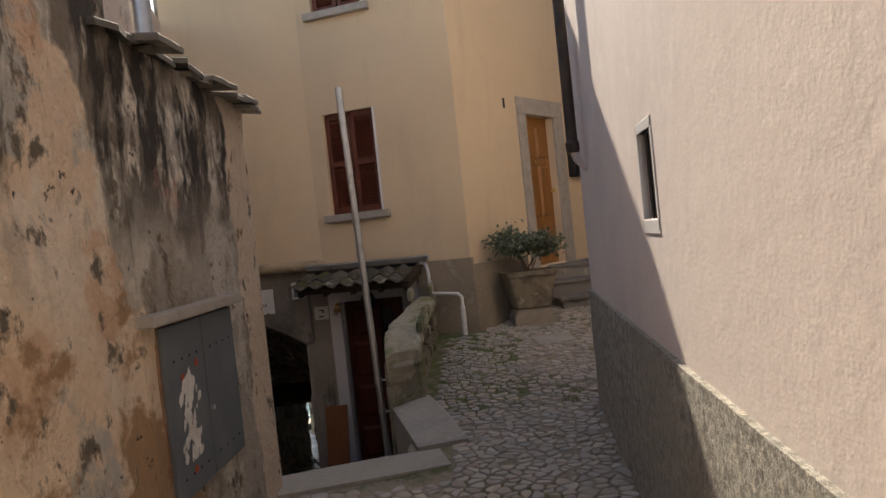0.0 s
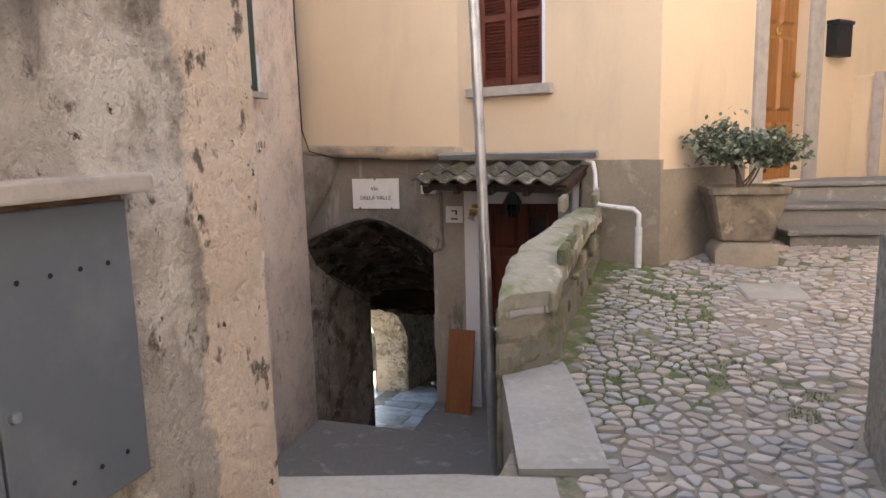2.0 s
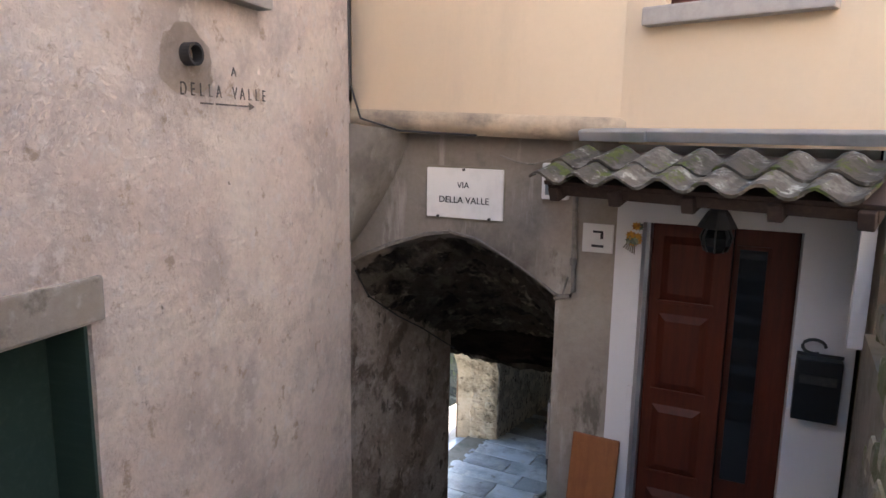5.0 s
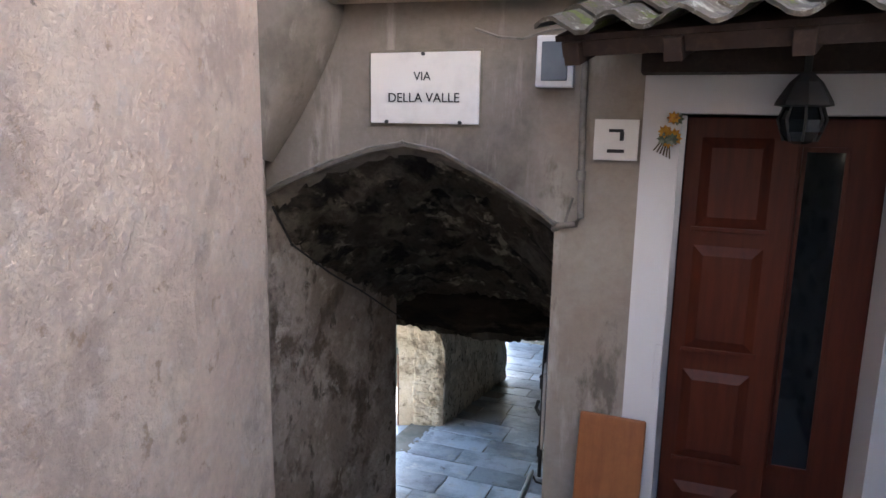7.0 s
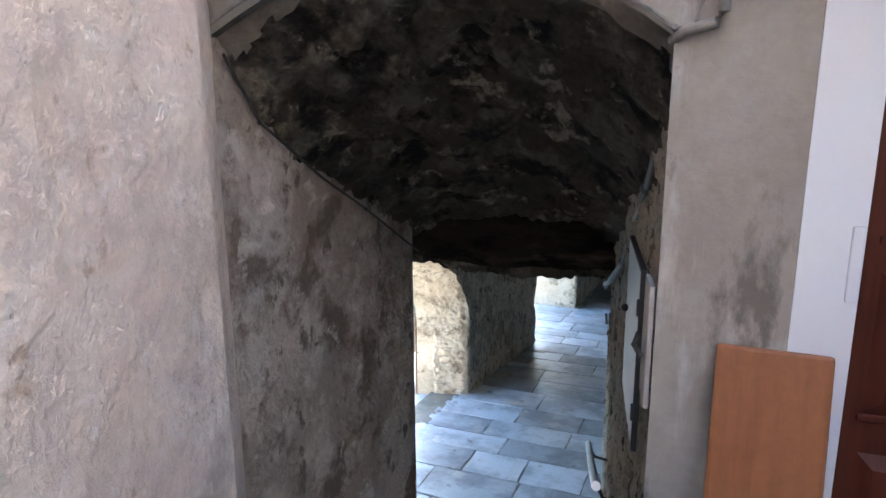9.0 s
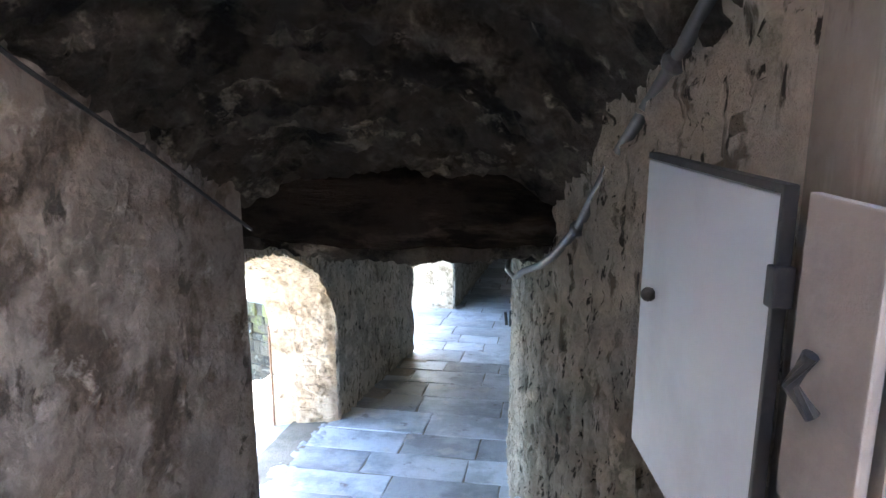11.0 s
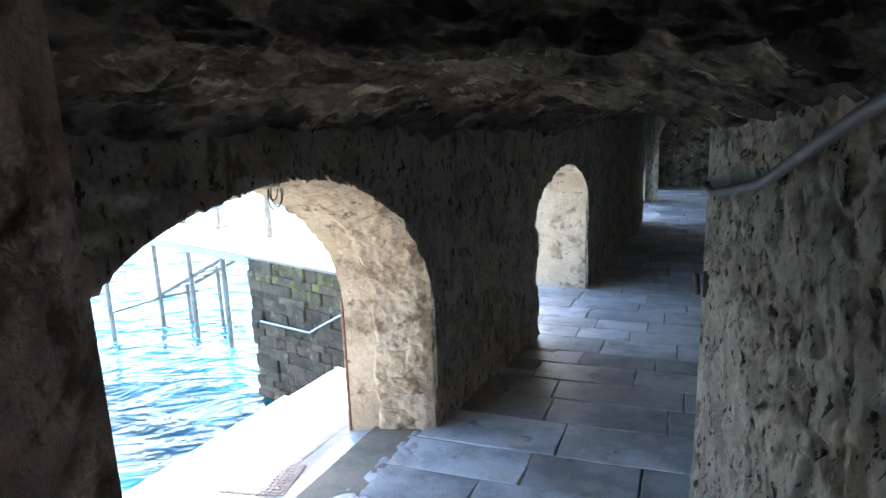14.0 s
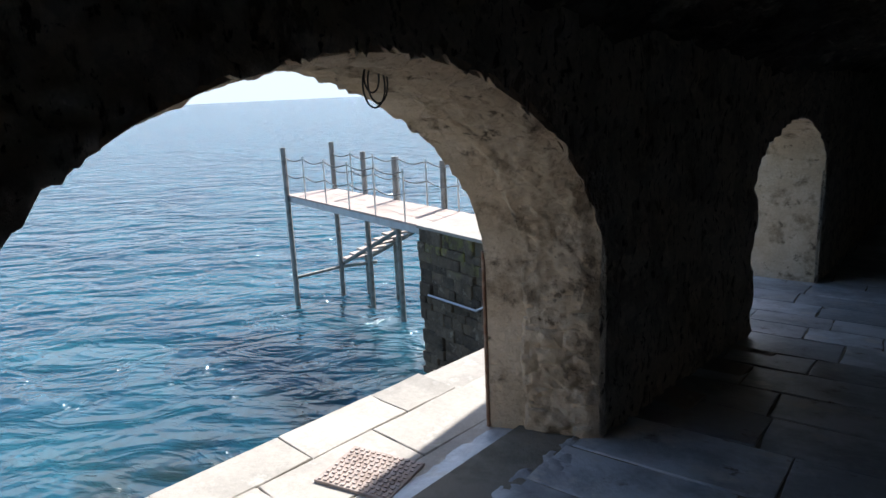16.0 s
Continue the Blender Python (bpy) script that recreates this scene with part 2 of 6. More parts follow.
M["flag"] = material("flag", (0.44, 0.475, 0.51), [
    ((0.25, 0.275, 0.30), 2.2, ONE, 0.46, 0.58, 8, 0.7),
    ((0.44, 0.44, 0.42), 4.0, ONE, 0.575, 0.64, 9, 0.8),
    ((0.12, 0.10, 0.095), 7.0, ONE, 0.62, 0.68, 8, 0.6)], 0.33, [(9, 0.5, 0.02, ONE), (50, 0.4, 0.006, ONE)], vary=0.4)
M["pale_slab"] = material("pale_slab", (0.37, 0.345, 0.305), [
    ((0.28, 0.265, 0.235), 2.5, ONE, 0.44, 0.62, 7, 0.5),
    ((0.46, 0.44, 0.40), 5, ONE, 0.58, 0.68, 7, 0.5)], 0.85, [(14, 0.4, 0.012, ONE), (60, 0.3, 0.005, ONE)], vary=0.15)
M["cobble"] = material("cobble", (0.39, 0.34, 0.29), [
    ((0.30, 0.275, 0.245), 9, ONE, 0.46, 0.6, 7, 0.5),
    ((0.46, 0.385, 0.32), 6, ONE, 0.56, 0.64, 7, 0.5)], 0.8, [(14, 0.5, 0.012, ONE), (40, 0.4, 0.006, ONE)], vary=0.35, tints=((0.42, 0.37, 0.32), (0.30, 0.28, 0.26), (0.40, 0.31, 0.255), (0.50, 0.465, 0.415), (0.24, 0.22, 0.20), (0.46, 0.38, 0.30), (0.36, 0.35, 0.35)))
M["cobble_rest"] = material("cobble_rest", (0.39, 0.34, 0.29), [
    ((0.30, 0.275, 0.245), 9, ONE, 0.46, 0.6, 7, 0.5),
    ((0.46, 0.385, 0.32), 6, ONE, 0.56, 0.64, 7, 0.5)], 0.8, [(14, 0.5, 0.012, ONE), (40, 0.4, 0.006, ONE)], vary=0.35, island=True, tints=((0.42, 0.37, 0.32), (0.30, 0.28, 0.26), (0.40, 0.31, 0.255), (0.50, 0.465, 0.415), (0.24, 0.22, 0.20), (0.46, 0.38, 0.30), (0.36, 0.35, 0.35)))
M["dirt"] = material("dirt", (0.26, 0.22, 0.17), [
    ((0.10, 0.11, 0.05), 1.6, ONE, 0.50, 0.58, 8, 0.7),
    ((0.25, 0.215, 0.17), 9, ONE, 0.54, 0.64, 8, 0.5),
    ((0.09, 0.075, 0.055), 14, ONE, 0.58, 0.66, 7, 0.4),
    ((0.105, 0.13, 0.045), 5, ONE, 0.42, 0.52, 6, 0.4, ((-1, 0, 0), -0.75, 0.7, 1.6, 0.12), ((0, 1, 0), 5.0, 0.3, 2, 0.1))], 0.95, [(40, 0.6, 0.015, ONE)])
M["grass"] = material("grass", (0.14, 0.18, 0.06), [((0.19, 0.20, 0.09), 8, ONE, 0.45, 0.65, 4, 0)], 0.8, island=True, vary=0.4)
M["patch_cement"] = material("patch_cement", (0.52, 0.43, 0.35), [((0.42, 0.34, 0.27), 5, ONE, 0.48, 0.58, 8, 0.8), ((0.62, 0.53, 0.44), 9, ONE, 0.58, 0.66, 8, 0.6)], 0.93, [(9, 0.5, 0.02, ONE), (40, 0.4, 0.006, ONE)])
M["cap_cement"] = material("cap_cement", (0.33, 0.30, 0.235), [
    ((0.25, 0.235, 0.165), 3.5, ONE, 0.46, 0.60, 8, 0.6),
    ((0.17, 0.18, 0.085), 3.0, ONE, 0.53, 0.62, 8, 0.8),
    ((0.46, 0.43, 0.36), 7, ONE, 0.58, 0.66, 8, 0.6)], 0.93, [(10, 0.5, 0.02, ONE), (55, 0.4, 0.006, ONE)])
M["step_stone"] = material("step_stone", (0.19, 0.178, 0.163), [
    ((0.19, 0.18, 0.165), 2.5, ONE, 0.44, 0.62, 7, 0.5),
    ((0.31, 0.295, 0.265), 6, ONE, 0.58, 0.68, 7, 0.5)], 0.85, [(14, 0.4, 0.012, ONE), (60, 0.3, 0.005, ONE)], vary=0.2)
M["mossy_stone"] = material("mossy_stone", (0.27, 0.24, 0.175), [
    ((0.20, 0.185, 0.145), 4, ONE, 0.44, 0.62, 7, 0.5),
    ((0.12, 0.13, 0.055), 3.0, ONE, 0.50, 0.58, 8, 0.7),
    ((0.36, 0.33, 0.27), 8, ONE, 0.6, 0.68, 7, 0.5)], 0.93, [(10, 0.6, 0.03, ONE), (50, 0.4, 0.008, ONE)], vary=0.35)
M["wet_stone"] = material("wet_stone", (0.125, 0.097, 0.066), [
    ((0.065, 0.05, 0.036), 3, ONE, 0.46, 0.58, 8, 0.7),
    ((0.19, 0.175, 0.06), 2.0, ONE, 0.52, 0.60, 8, 0.7, ((0, 0, 1), -4.3, 1.2, 3, 0.2)),
    ((0.22, 0.185, 0.135), 6, ONE, 0.58, 0.64, 8, 0.7)], 0.9, [(9, 0.9, 0.07, ONE), (40, 0.5, 0.012, ONE)], vary=0.35)
M["jetty_steel"] = material("jetty_steel", (0.27, 0.28, 0.27), [((0.17, 0.17, 0.16), 6, ONE, 0.45, 0.6, 6, 0.3)], 0.6, [], 0.3)
M["grate_iron"] = material("grate_iron", (0.36, 0.30, 0.265), [((0.26, 0.20, 0.165), 9, ONE, 0.45, 0.64, 7, 0.5)], 0.7, [(60, 0.3, 0.004, ONE)])
M["pale_plaster"] = material("pale_plaster", (0.50, 0.42, 0.32), [((0.42, 0.35, 0.265), 2.5, ONE, 0.46, 0.6, 8, 0.8), ((0.30, 0.25, 0.19), 5, ONE, 0.62, 0.68, 8, 0.8)], 0.93, [(12, 0.4, 0.02, ONE)])
M["mortar"] = material("mortar", (0.20, 0.18, 0.145), [((0.13, 0.12, 0.09), 5, ONE, 0.45, 0.65, 7, 0.5)], 0.95, [(25, 0.6, 0.02, ONE)])
M["sill_stone"] = material("sill_stone", (0.38, 0.34, 0.30), [((0.30, 0.27, 0.24), 9, ONE, 0.45, 0.64, 7, 0.4)], 0.85, [(60, 0.3, 0.006, ONE)])
M["zinc"] = material("zinc", (0.48, 0.50, 0.53), [((0.36, 0.38, 0.41), 6, ONE, 0.45, 0.7, 5, 0.3)], 0.38, [], 0.85)
M["steel"] = material("steel", (0.55, 0.57, 0.59), [((0.40, 0.42, 0.44), 9, ONE, 0.5, 0.7, 5, 0.3)], 0.35, [], 0.9)
M["iron"] = material("iron", (0.035, 0.033, 0.032), [((0.07, 0.06, 0.05), 12, ONE, 0.55, 0.7, 5, 0.3)], 0.55, [(60, 0.2, 0.004, ONE)])
M["grey_metal"] = material("grey_metal", (0.105, 0.12, 0.135), [((0.15, 0.165, 0.175), 3, ONE, 0.5, 0.7, 6, 0.3)], 0.55, [(30, 0.08, 0.003, ONE)])
M["panel_blue"] = material("panel_blue", (0.52, 0.56, 0.60), [((0.44, 0.48, 0.52), 4, ONE, 0.5, 0.7, 6, 0.3)], 0.5)
M["red_wood"] = material("red_wood", (0.085, 0.019, 0.009), [((0.058, 0.013, 0.007), 5, (6, 6, 0.6), 0.42, 0.66, 6, 0.4)], 0.5, [(30, 0.1, 0.004, (6, 6, 0.5))], spec=0.25)
M["shutter_red"] = material("shutter_red", (0.13, 0.036, 0.02), [((0.085, 0.022, 0.014), 6, (5, 5, 0.6), 0.45, 0.66, 6, 0.4)], 0.5)
M["green_paint"] = material("green_paint", (0.022, 0.045, 0.035), [((0.035, 0.06, 0.048), 5, (6, 6, 0.6), 0.5, 0.7, 5, 0.3)], 0.6)
M["honey_wood"] = material("honey_wood", (0.30, 0.13, 0.036), [((0.19, 0.075, 0.022), 4, (7, 7, 0.5), 0.42, 0.66, 6, 0.6)], 0.38, [(30, 0.1, 0.003, (6, 6, 0.5))])
M["board_wood"] = material("board_wood", (0.25, 0.095, 0.034), [((0.20, 0.07, 0.026), 4, (6, 6, 0.6), 0.42, 0.66, 7, 0.6), ((0.36, 0.16, 0.06), 3, ONE, 0.6, 0.7, 5, 0.4)], 0.55)
M["dark_wood"] = material("dark_wood", (0.035, 0.02, 0.014), [((0.06, 0.036, 0.025), 5, (6, 1, 6), 0.5, 0.7, 6, 0.4)], 0.75)
M["roof_tile"] = material("roof_tile", (0.105, 0.092, 0.075), [
    ((0.17, 0.152, 0.128), 8, ONE, 0.50, 0.58, 8, 0.7),
    ((0.07, 0.06, 0.048), 9, ONE, 0.53, 0.60, 8, 0.7),
    ((0.30, 0.29, 0.25), 16, ONE, 0.60, 0.635, 7, 0.6),
    ((0.10, 0.115, 0.035), 9, ONE, 0.565, 0.60, 9, 0.8)], 0.95, [(18, 0.7, 0.02, ONE), (60, 0.6, 0.008, ONE)], vary=0.3, spec=0.15, grain=0.6)
M["slate"] = material("slate", (0.16, 0.15, 0.135), [((0.23, 0.215, 0.19), 8, ONE, 0.5, 0.66, 7, 0.4)], 0.9, [(30, 0.4, 0.01, ONE)], vary=0.35)
M["marble"] = material("marble", (0.66, 0.645, 0.62), [((0.56, 0.545, 0.52), 5, ONE, 0.5, 0.7, 7, 0.6)], 0.45)
M["ink"] = material("ink", (0.02, 0.02, 0.022), rough=0.7)
M["faded_ink"] = material("faded_ink", (0.10, 0.085, 0.075), [((0.40, 0.33, 0.28), 40, ONE, 0.56, 0.62, 3, 0)], 0.9)
# flat black that stands for the darkness in hollows and openings
M["dark_void"] = material("dark_void", (0.012, 0.012, 0.012), rough=0.95)
M["terracotta"] = material("terracotta", (0.20, 0.165, 0.12), [((0.11, 0.09, 0.065), 6, ONE, 0.45, 0.64, 7, 0.5), ((0.31, 0.27, 0.21), 10, ONE, 0.6, 0.68, 7, 0.5)], 0.93, [(40, 0.4, 0.006, ONE)])
M["leaf"] = material("leaf", (0.11, 0.14, 0.09), [((0.28, 0.30, 0.23), 30, ONE, 0.5, 0.65, 3, 0)], 0.5, island=True, vary=0.55)
M["bark"] = material("bark", (0.12, 0.09, 0.065), [((0.07, 0.055, 0.04), 20, ONE, 0.45, 0.65, 5, 0)], 0.9)
M["paper"] = material("paper", (0.55, 0.53, 0.49), [((0.68, 0.66, 0.62), 12, ONE, 0.45, 0.6, 6, 0.4)], 0.85)
M["red_spray"] = material("red_spray", (0.42, 0.075, 0.03), [((0.25, 0.07, 0.05), 30, ONE, 0.45, 0.62, 4, 0)], 0.7)
M["petal"] = material("petal", (0.55, 0.28, 0.03), [((0.30, 0.12, 0.03), 40, ONE, 0.5, 0.6, 3, 0)], 0.7)
M["black_paint"] = material("black_paint", (0.014, 0.014, 0.016), rough=0.35)
M["dark_conduit"] = material("dark_conduit", (0.085, 0.084, 0.082), [((0.13, 0.125, 0.12), 14, ONE, 0.5, 0.66, 5, 0.3)], 0.55)
M["cable"] = material("cable", (0.20, 0.185, 0.165), [((0.13, 0.12, 0.105), 20, ONE, 0.45, 0.65, 4, 0)], 0.7)
M["white_pvc"] = material("white_pvc", (0.62, 0.61, 0.60), [((0.50, 0.48, 0.46), 8, ONE, 0.5, 0.7, 5, 0.2)], 0.5)
M["brass"] = material("brass", (0.62, 0.45, 0.16), rough=0.3, metallic=1.0)
M["deck_wood"] = material("deck_wood", (0.44, 0.36, 0.31), [((0.36, 0.29, 0.25), 4, ONE, 0.45, 0.64, 6, 0.4)], 0.85, vary=0.12)
M["rust_dark"] = material("rust_dark", (0.06, 0.04, 0.03), [((0.035, 0.025, 0.02), 9, ONE, 0.45, 0.6, 6, 0.3)], 0.5)
M["rust"] = material("rust", (0.21, 0.105, 0.06), [((0.30, 0.21, 0.15), 9, ONE, 0.45, 0.64, 7, 0.5)], 0.8, [(40, 0.3, 0.006, ONE)])

glass = bpy.data.materials.new("dark_glass")
glass.use_nodes = True
gb = glass.node_tree.nodes["Principled BSDF"]
gb.inputs["Base Color"].default_value = (0.01, 0.012, 0.014, 1)
gb.inputs["Roughness"].default_value = 0.06
M["dark_glass"] = glass

# the lake: deep green-blue with wind waves in the relief
lake = bpy.data.materials.new("lake_water")
lake.use_nodes = True
nt = lake.node_tree
lb = nt.nodes["Principled BSDF"]
co = coords(nt, (1, 1, 1))
lcol = ramp(nt, noise_node(nt, co, 0.35, 4, 0.6, 0.5), [(0.35, (0.007, 0.038, 0.068)), (0.65, (0.018, 0.085, 0.12))])
shoal = zone(nt, ramp(nt, noise_node(nt, co, 0.8, 5, 0.6, 0.4), [(0.44, (0, 0, 0)), (0.56, (1, 1, 1))]), (1, -0.35, 0), -16.2, 2.0, 0.4, 1.2)
lcol = mixcol(nt, shoal, lcol, (0.02, 0.03, 0.024))
nt.links.new(lcol, lb.inputs["Base Color"])
lb.inputs["Roughness"].default_value, lb.inputs["IOR"].default_value = 0.09, 1.33
lake.node_tree.nodes["Principled BSDF"].subsurface_method = "BURLEY"
lb.inputs["Subsurface Weight"].default_value, lb.inputs["Subsurface Scale"].default_value = 1.0, 2.5
lb.inputs["Subsurface Radius"].default_value = (0.5, 1.0, 1.0)
hb = None
for s, st, di in ((0.5, 1.0, 1.0), (1.2, 1.0, 0.55), (3.4, 0.8, 0.10)):
    bn = nt.nodes.new("ShaderNodeBump")
    bn.inputs["Strength"].default_value, bn.inputs["Distance"].default_value = st, di
    along = coords(nt, (1.7, 0.9, 1))
    along.node.vector_type, along.node.inputs["Rotation"].default_value = "TEXTURE", (0, 0, radians(33))
    nt.links.new(noise_node(nt, along, s, 3, 0.5, 0.9), bn.inputs["Height"])
    if hb is not None:
        nt.links.new(hb, bn.inputs["Normal"])
    hb = bn.outputs[0]
nt.links.new(hb, lb.inputs["Normal"])
M["lake"] = lake


# glowing pale blue that stands in for bright haze over the lake
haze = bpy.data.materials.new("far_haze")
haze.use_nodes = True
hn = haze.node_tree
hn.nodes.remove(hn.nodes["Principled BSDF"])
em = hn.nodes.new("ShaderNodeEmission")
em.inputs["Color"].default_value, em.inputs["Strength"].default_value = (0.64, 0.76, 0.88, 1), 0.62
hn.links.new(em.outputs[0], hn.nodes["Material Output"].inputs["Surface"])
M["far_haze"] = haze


# ---- mesh helpers ----
def finish(name, bm, mat, smooth=False):
    me = bpy.data.meshes.new(name)
    bmesh.ops.recalc_face_normals(bm, faces=bm.faces)
    bm.to_mesh(me)
    bm.free()
    for mt in mat if isinstance(mat, (list, tuple)) else (mat,):
        me.materials.append(M[mt])
    if smooth:
        me.polygons.foreach_set("use_smooth", [True] * len(me.polygons))
        me.set_sharp_from_angle(angle=radians(42))
    return me


def part(name, bm, mat, parent=None, label="", smooth=False):
    ob = new(name, finish(name, bm, mat, smooth))
    if parent is not None:
        ob.parent = parent
    return tagged(ob, label)


def thing(name, label, category, group="", kind="", at=(0, 0, 0)):
    ob = new(name)
    ob.location = at
    ob.empty_display_size = 0.1
    return tagged(ob, label, category, group, kind)


def structure(name, bm, mat, label, category, smooth=False):
    return tagged(part(name, bm, mat, None, "", smooth), label, category, "", "structure")


def box(bm, x0, x1, y0, y1, z0, z1, m=None, bevel=0.0):
    g = bmesh.ops.create_cube(bm, size=1.0)
    vs = g["verts"]
    for v in vs:
        v.co = Vector((x0 + (v.co.x + 0.5) * (x1 - x0), y0 + (v.co.y + 0.5) * (y1 - y0), z0 + (v.co.z + 0.5) * (z1 - z0)))
    if bevel:
        es = {e for v in vs for e in v.link_edges}
        r = bmesh.ops.bevel(bm, geom=list(es), offset=bevel, segments=2, affect="EDGES", profile=0.6)
        vs = {v for f in r["faces"] for v in f.verts} | {v for v in vs if v.is_valid}
    if m is not None:
        for v in vs:
            v.co = m @ v.co
    return vs


def prism(bm, pts, z0, z1):
    lo = [bm.verts.new((x, y, z0)) for x, y in pts]
    hi = [bm.verts.new((x, y, z1)) for x, y in pts]
    n = len(pts)
    bm.faces.new(lo[::-1])
    bm.faces.new(hi)
    for i in range(n):
        bm.faces.new((lo[i], lo[(i + 1) % n], hi[(i + 1) % n], hi[i]))


def tube(bm, pts, r, n=10, r_end=None):
    """A round bar along a line of points."""
    pts = [Vector(p) for p in pts]
    rings = []
    up = Vector((0.13, 0.21, 1)).normalized()
    for i, p in enumerate(pts):
        d = (pts[min(i + 1, len(pts) - 1)] - pts[max(i - 1, 0)]).normalized()
        a = d.cross(up if abs(d.dot(up)) < 0.95 else Vector((1, 0, 0))).normalized()
        b = d.cross(a)
        rr = r if r_end is None else r + (r_end - r) * i / (len(pts) - 1)
        rings.append([bm.verts.new(p + rr * (math.cos(2 * math.pi * k / n) * a + math.sin(2 * math.pi * k / n) * b)) for k in range(n)])
    for q, s in zip(rings, rings[1:]):
        for k in range(n):
            bm.faces.new((q[k], q[(k + 1) % n], s[(k + 1) % n], s[k]))
    bm.faces.new(rings[0][::-1])
    bm.faces.new(rings[-1])


def lathe(bm, profile, c, n=24):
    rings = [[bm.verts.new((c[0] + r * math.cos(2 * math.pi * k / n), c[1] + r * math.sin(2 * math.pi * k / n), c[2] + z)) for k in range(n)] for r, z in profile]
    for q, s in zip(rings, rings[1:]):
        for k in range(n):
            bm.faces.new((q[k], q[(k + 1) % n], s[(k + 1) % n], s[k]))
    bm.faces.new(rings[0][::-1])
    bm.faces.new(rings[-1])


def rock(p, scale):
    """Height of rubble stones with sunk joints, 0 to 1."""
    near, seeds = noise.voronoi(Vector((p[0] * scale[0], p[1] * scale[1], p[2] * scale[2])))
    return min(1.0, (near[1] - near[0]) / 0.22) * (0.65 + 0.5 * noise.noise(seeds[0] * 3.7))


def strip_wall(bm, line, thick, samples, rough=0.0, nz=1, depth=None, bend=None):
    """A wall along a plan line of two points, its face on the line and its depth to the line's left side.
    samples: (s, low, high) along it; two samples at one s make the side of an opening. rough: relief of the face."""
    a, b = Vector((*line[0], 0)), Vector((*line[1], 0))
    d = (b - a).normalized()
    nrm = Vector((-d.y, d.x, 0)) * thick if depth is None else Vector((*depth, 0))
    cols = []
    for s, lo, hi in samples:
        col = []
        for k in range(nz + 1):
            z = lo + (hi - lo) * k / nz
            p = a + d * s + Vector((0, 0, z))
            if bend:
                p.x += bend(p.y)
            f = p
            if rough:
                q = noise.noise(p * 3.1) * 0.5 + noise.noise(p * 9.0) * 0.5 + noise.noise(p * 17.0) * 0.35
                f = p - nrm.normalized() * (rough * q + 0.8 * rough * rock(p, (5, 5, 9)))
            col.append((bm.verts.new(f), bm.verts.new(p + nrm)))
        cols.append(col)
    for c0, c1 in zip(cols, cols[1:]):
        for k in range(nz):
            for side in (0, 1):
                q = (c0[k][side], c1[k][side], c1[k + 1][side], c0[k + 1][side])
                if (q[0].co - q[1].co).length > 1e-4 or (q[2].co - q[3].co).length > 1e-4:
                    try:
                        bm.faces.new(q if side else q[::-1])
                    except ValueError:
                        pass
        under = bm.faces.new((c0[0][0], c1[0][0], c1[0][1], c0[0][1]))
        under.material_index = 1
        bm.faces.new((c0[nz][0], c0[nz][1], c1[nz][1], c1[nz][0]))
    for c in (cols[0], cols[-1]):
        for k in range(nz):
            bm.faces.new((c[k][0], c[k][1], c[k + 1][1], c[k + 1][0]))


def sheet(bm, fn, nu, nv, depth):
    """A thick sheet: fn(u, v) gives its seen face, depth (a vector) its thickness."""
    depth = Vector(depth)
    top = [[bm.verts.new(fn(i / nu, j / nv)) for j in range(nv + 1)] for i in range(nu + 1)]
    bot = [[bm.verts.new(top[i][j].co + depth) for j in range(nv + 1)] for i in range(nu + 1)]
    for i in range(nu):
        for j in range(nv):
            bm.faces.new((top[i][j], top[i + 1][j], top[i + 1][j + 1], top[i][j + 1]))
            bm.faces.new((bot[i][j], bot[i][j + 1], bot[i + 1][j + 1], bot[i + 1][j]))
    for i in range(nu):
        for j in (0, nv):
            bm.faces.new((top[i][j], top[i + 1][j], bot[i + 1][j], bot[i][j]))
    for j in range(nv):
        for i in (0, nu):
            bm.faces.new((top[i][j], top[i][j + 1], bot[i][j + 1], bot[i][j]))


def bump_at(p, amount, scale):
    p = Vector(p) * scale
    return amount * (noise.noise(p) * 0.6 + noise.noise(p * 2.7) * 0.3 + noise.noise(p * 6.1) * 0.15)


def spread(a, b, n):
    return [a + (b - a) * i / n for i in range(n + 1)]


def slab_mesh(name, mat, w, d, h, seed, edge=0.012, wobble=0.01):
    """A rectangular slab with eased, slightly uneven edges; its top at z = 0."""
    rng = random.Random(seed)
    bm = bmesh.new()
    n = 3
    ring = []
    for (x0, y0), (x1, y1) in (((-1, -1), (1, -1)), ((1, -1), (1, 1)), ((1, 1), (-1, 1)), ((-1, 1), (-1, -1))):
        for k in range(n):
            f = k / n
            ring.append(((x0 + (x1 - x0) * f) * w / 2 + rng.uniform(-wobble, wobble), (y0 + (y1 - y0) * f) * d / 2 + rng.uniform(-wobble, wobble)))
    lo = [bm.verts.new((x, y, -h)) for x, y in ring]
    mid = [bm.verts.new((x, y, -edge)) for x, y in ring]
    hi = [bm.verts.new((x - math.copysign(edge, x), y - math.copysign(edge, y), rng.uniform(-0.003, 0.003))) for x, y in ring]
    m = len(ring)
    for k in range(m):
        j = (k + 1) % m
        bm.faces.new((lo[k], lo[j], mid[j], mid[k]))
        bm.faces.new((mid[k], mid[j], hi[j], hi[k]))
    bm.faces.new(hi)
    return finish(name, bm, mat)


def piece(name, mesh, parent, m):
    ob = new(name, mesh)
    ob.parent = parent
    ob.matrix_basis = m
    return ob


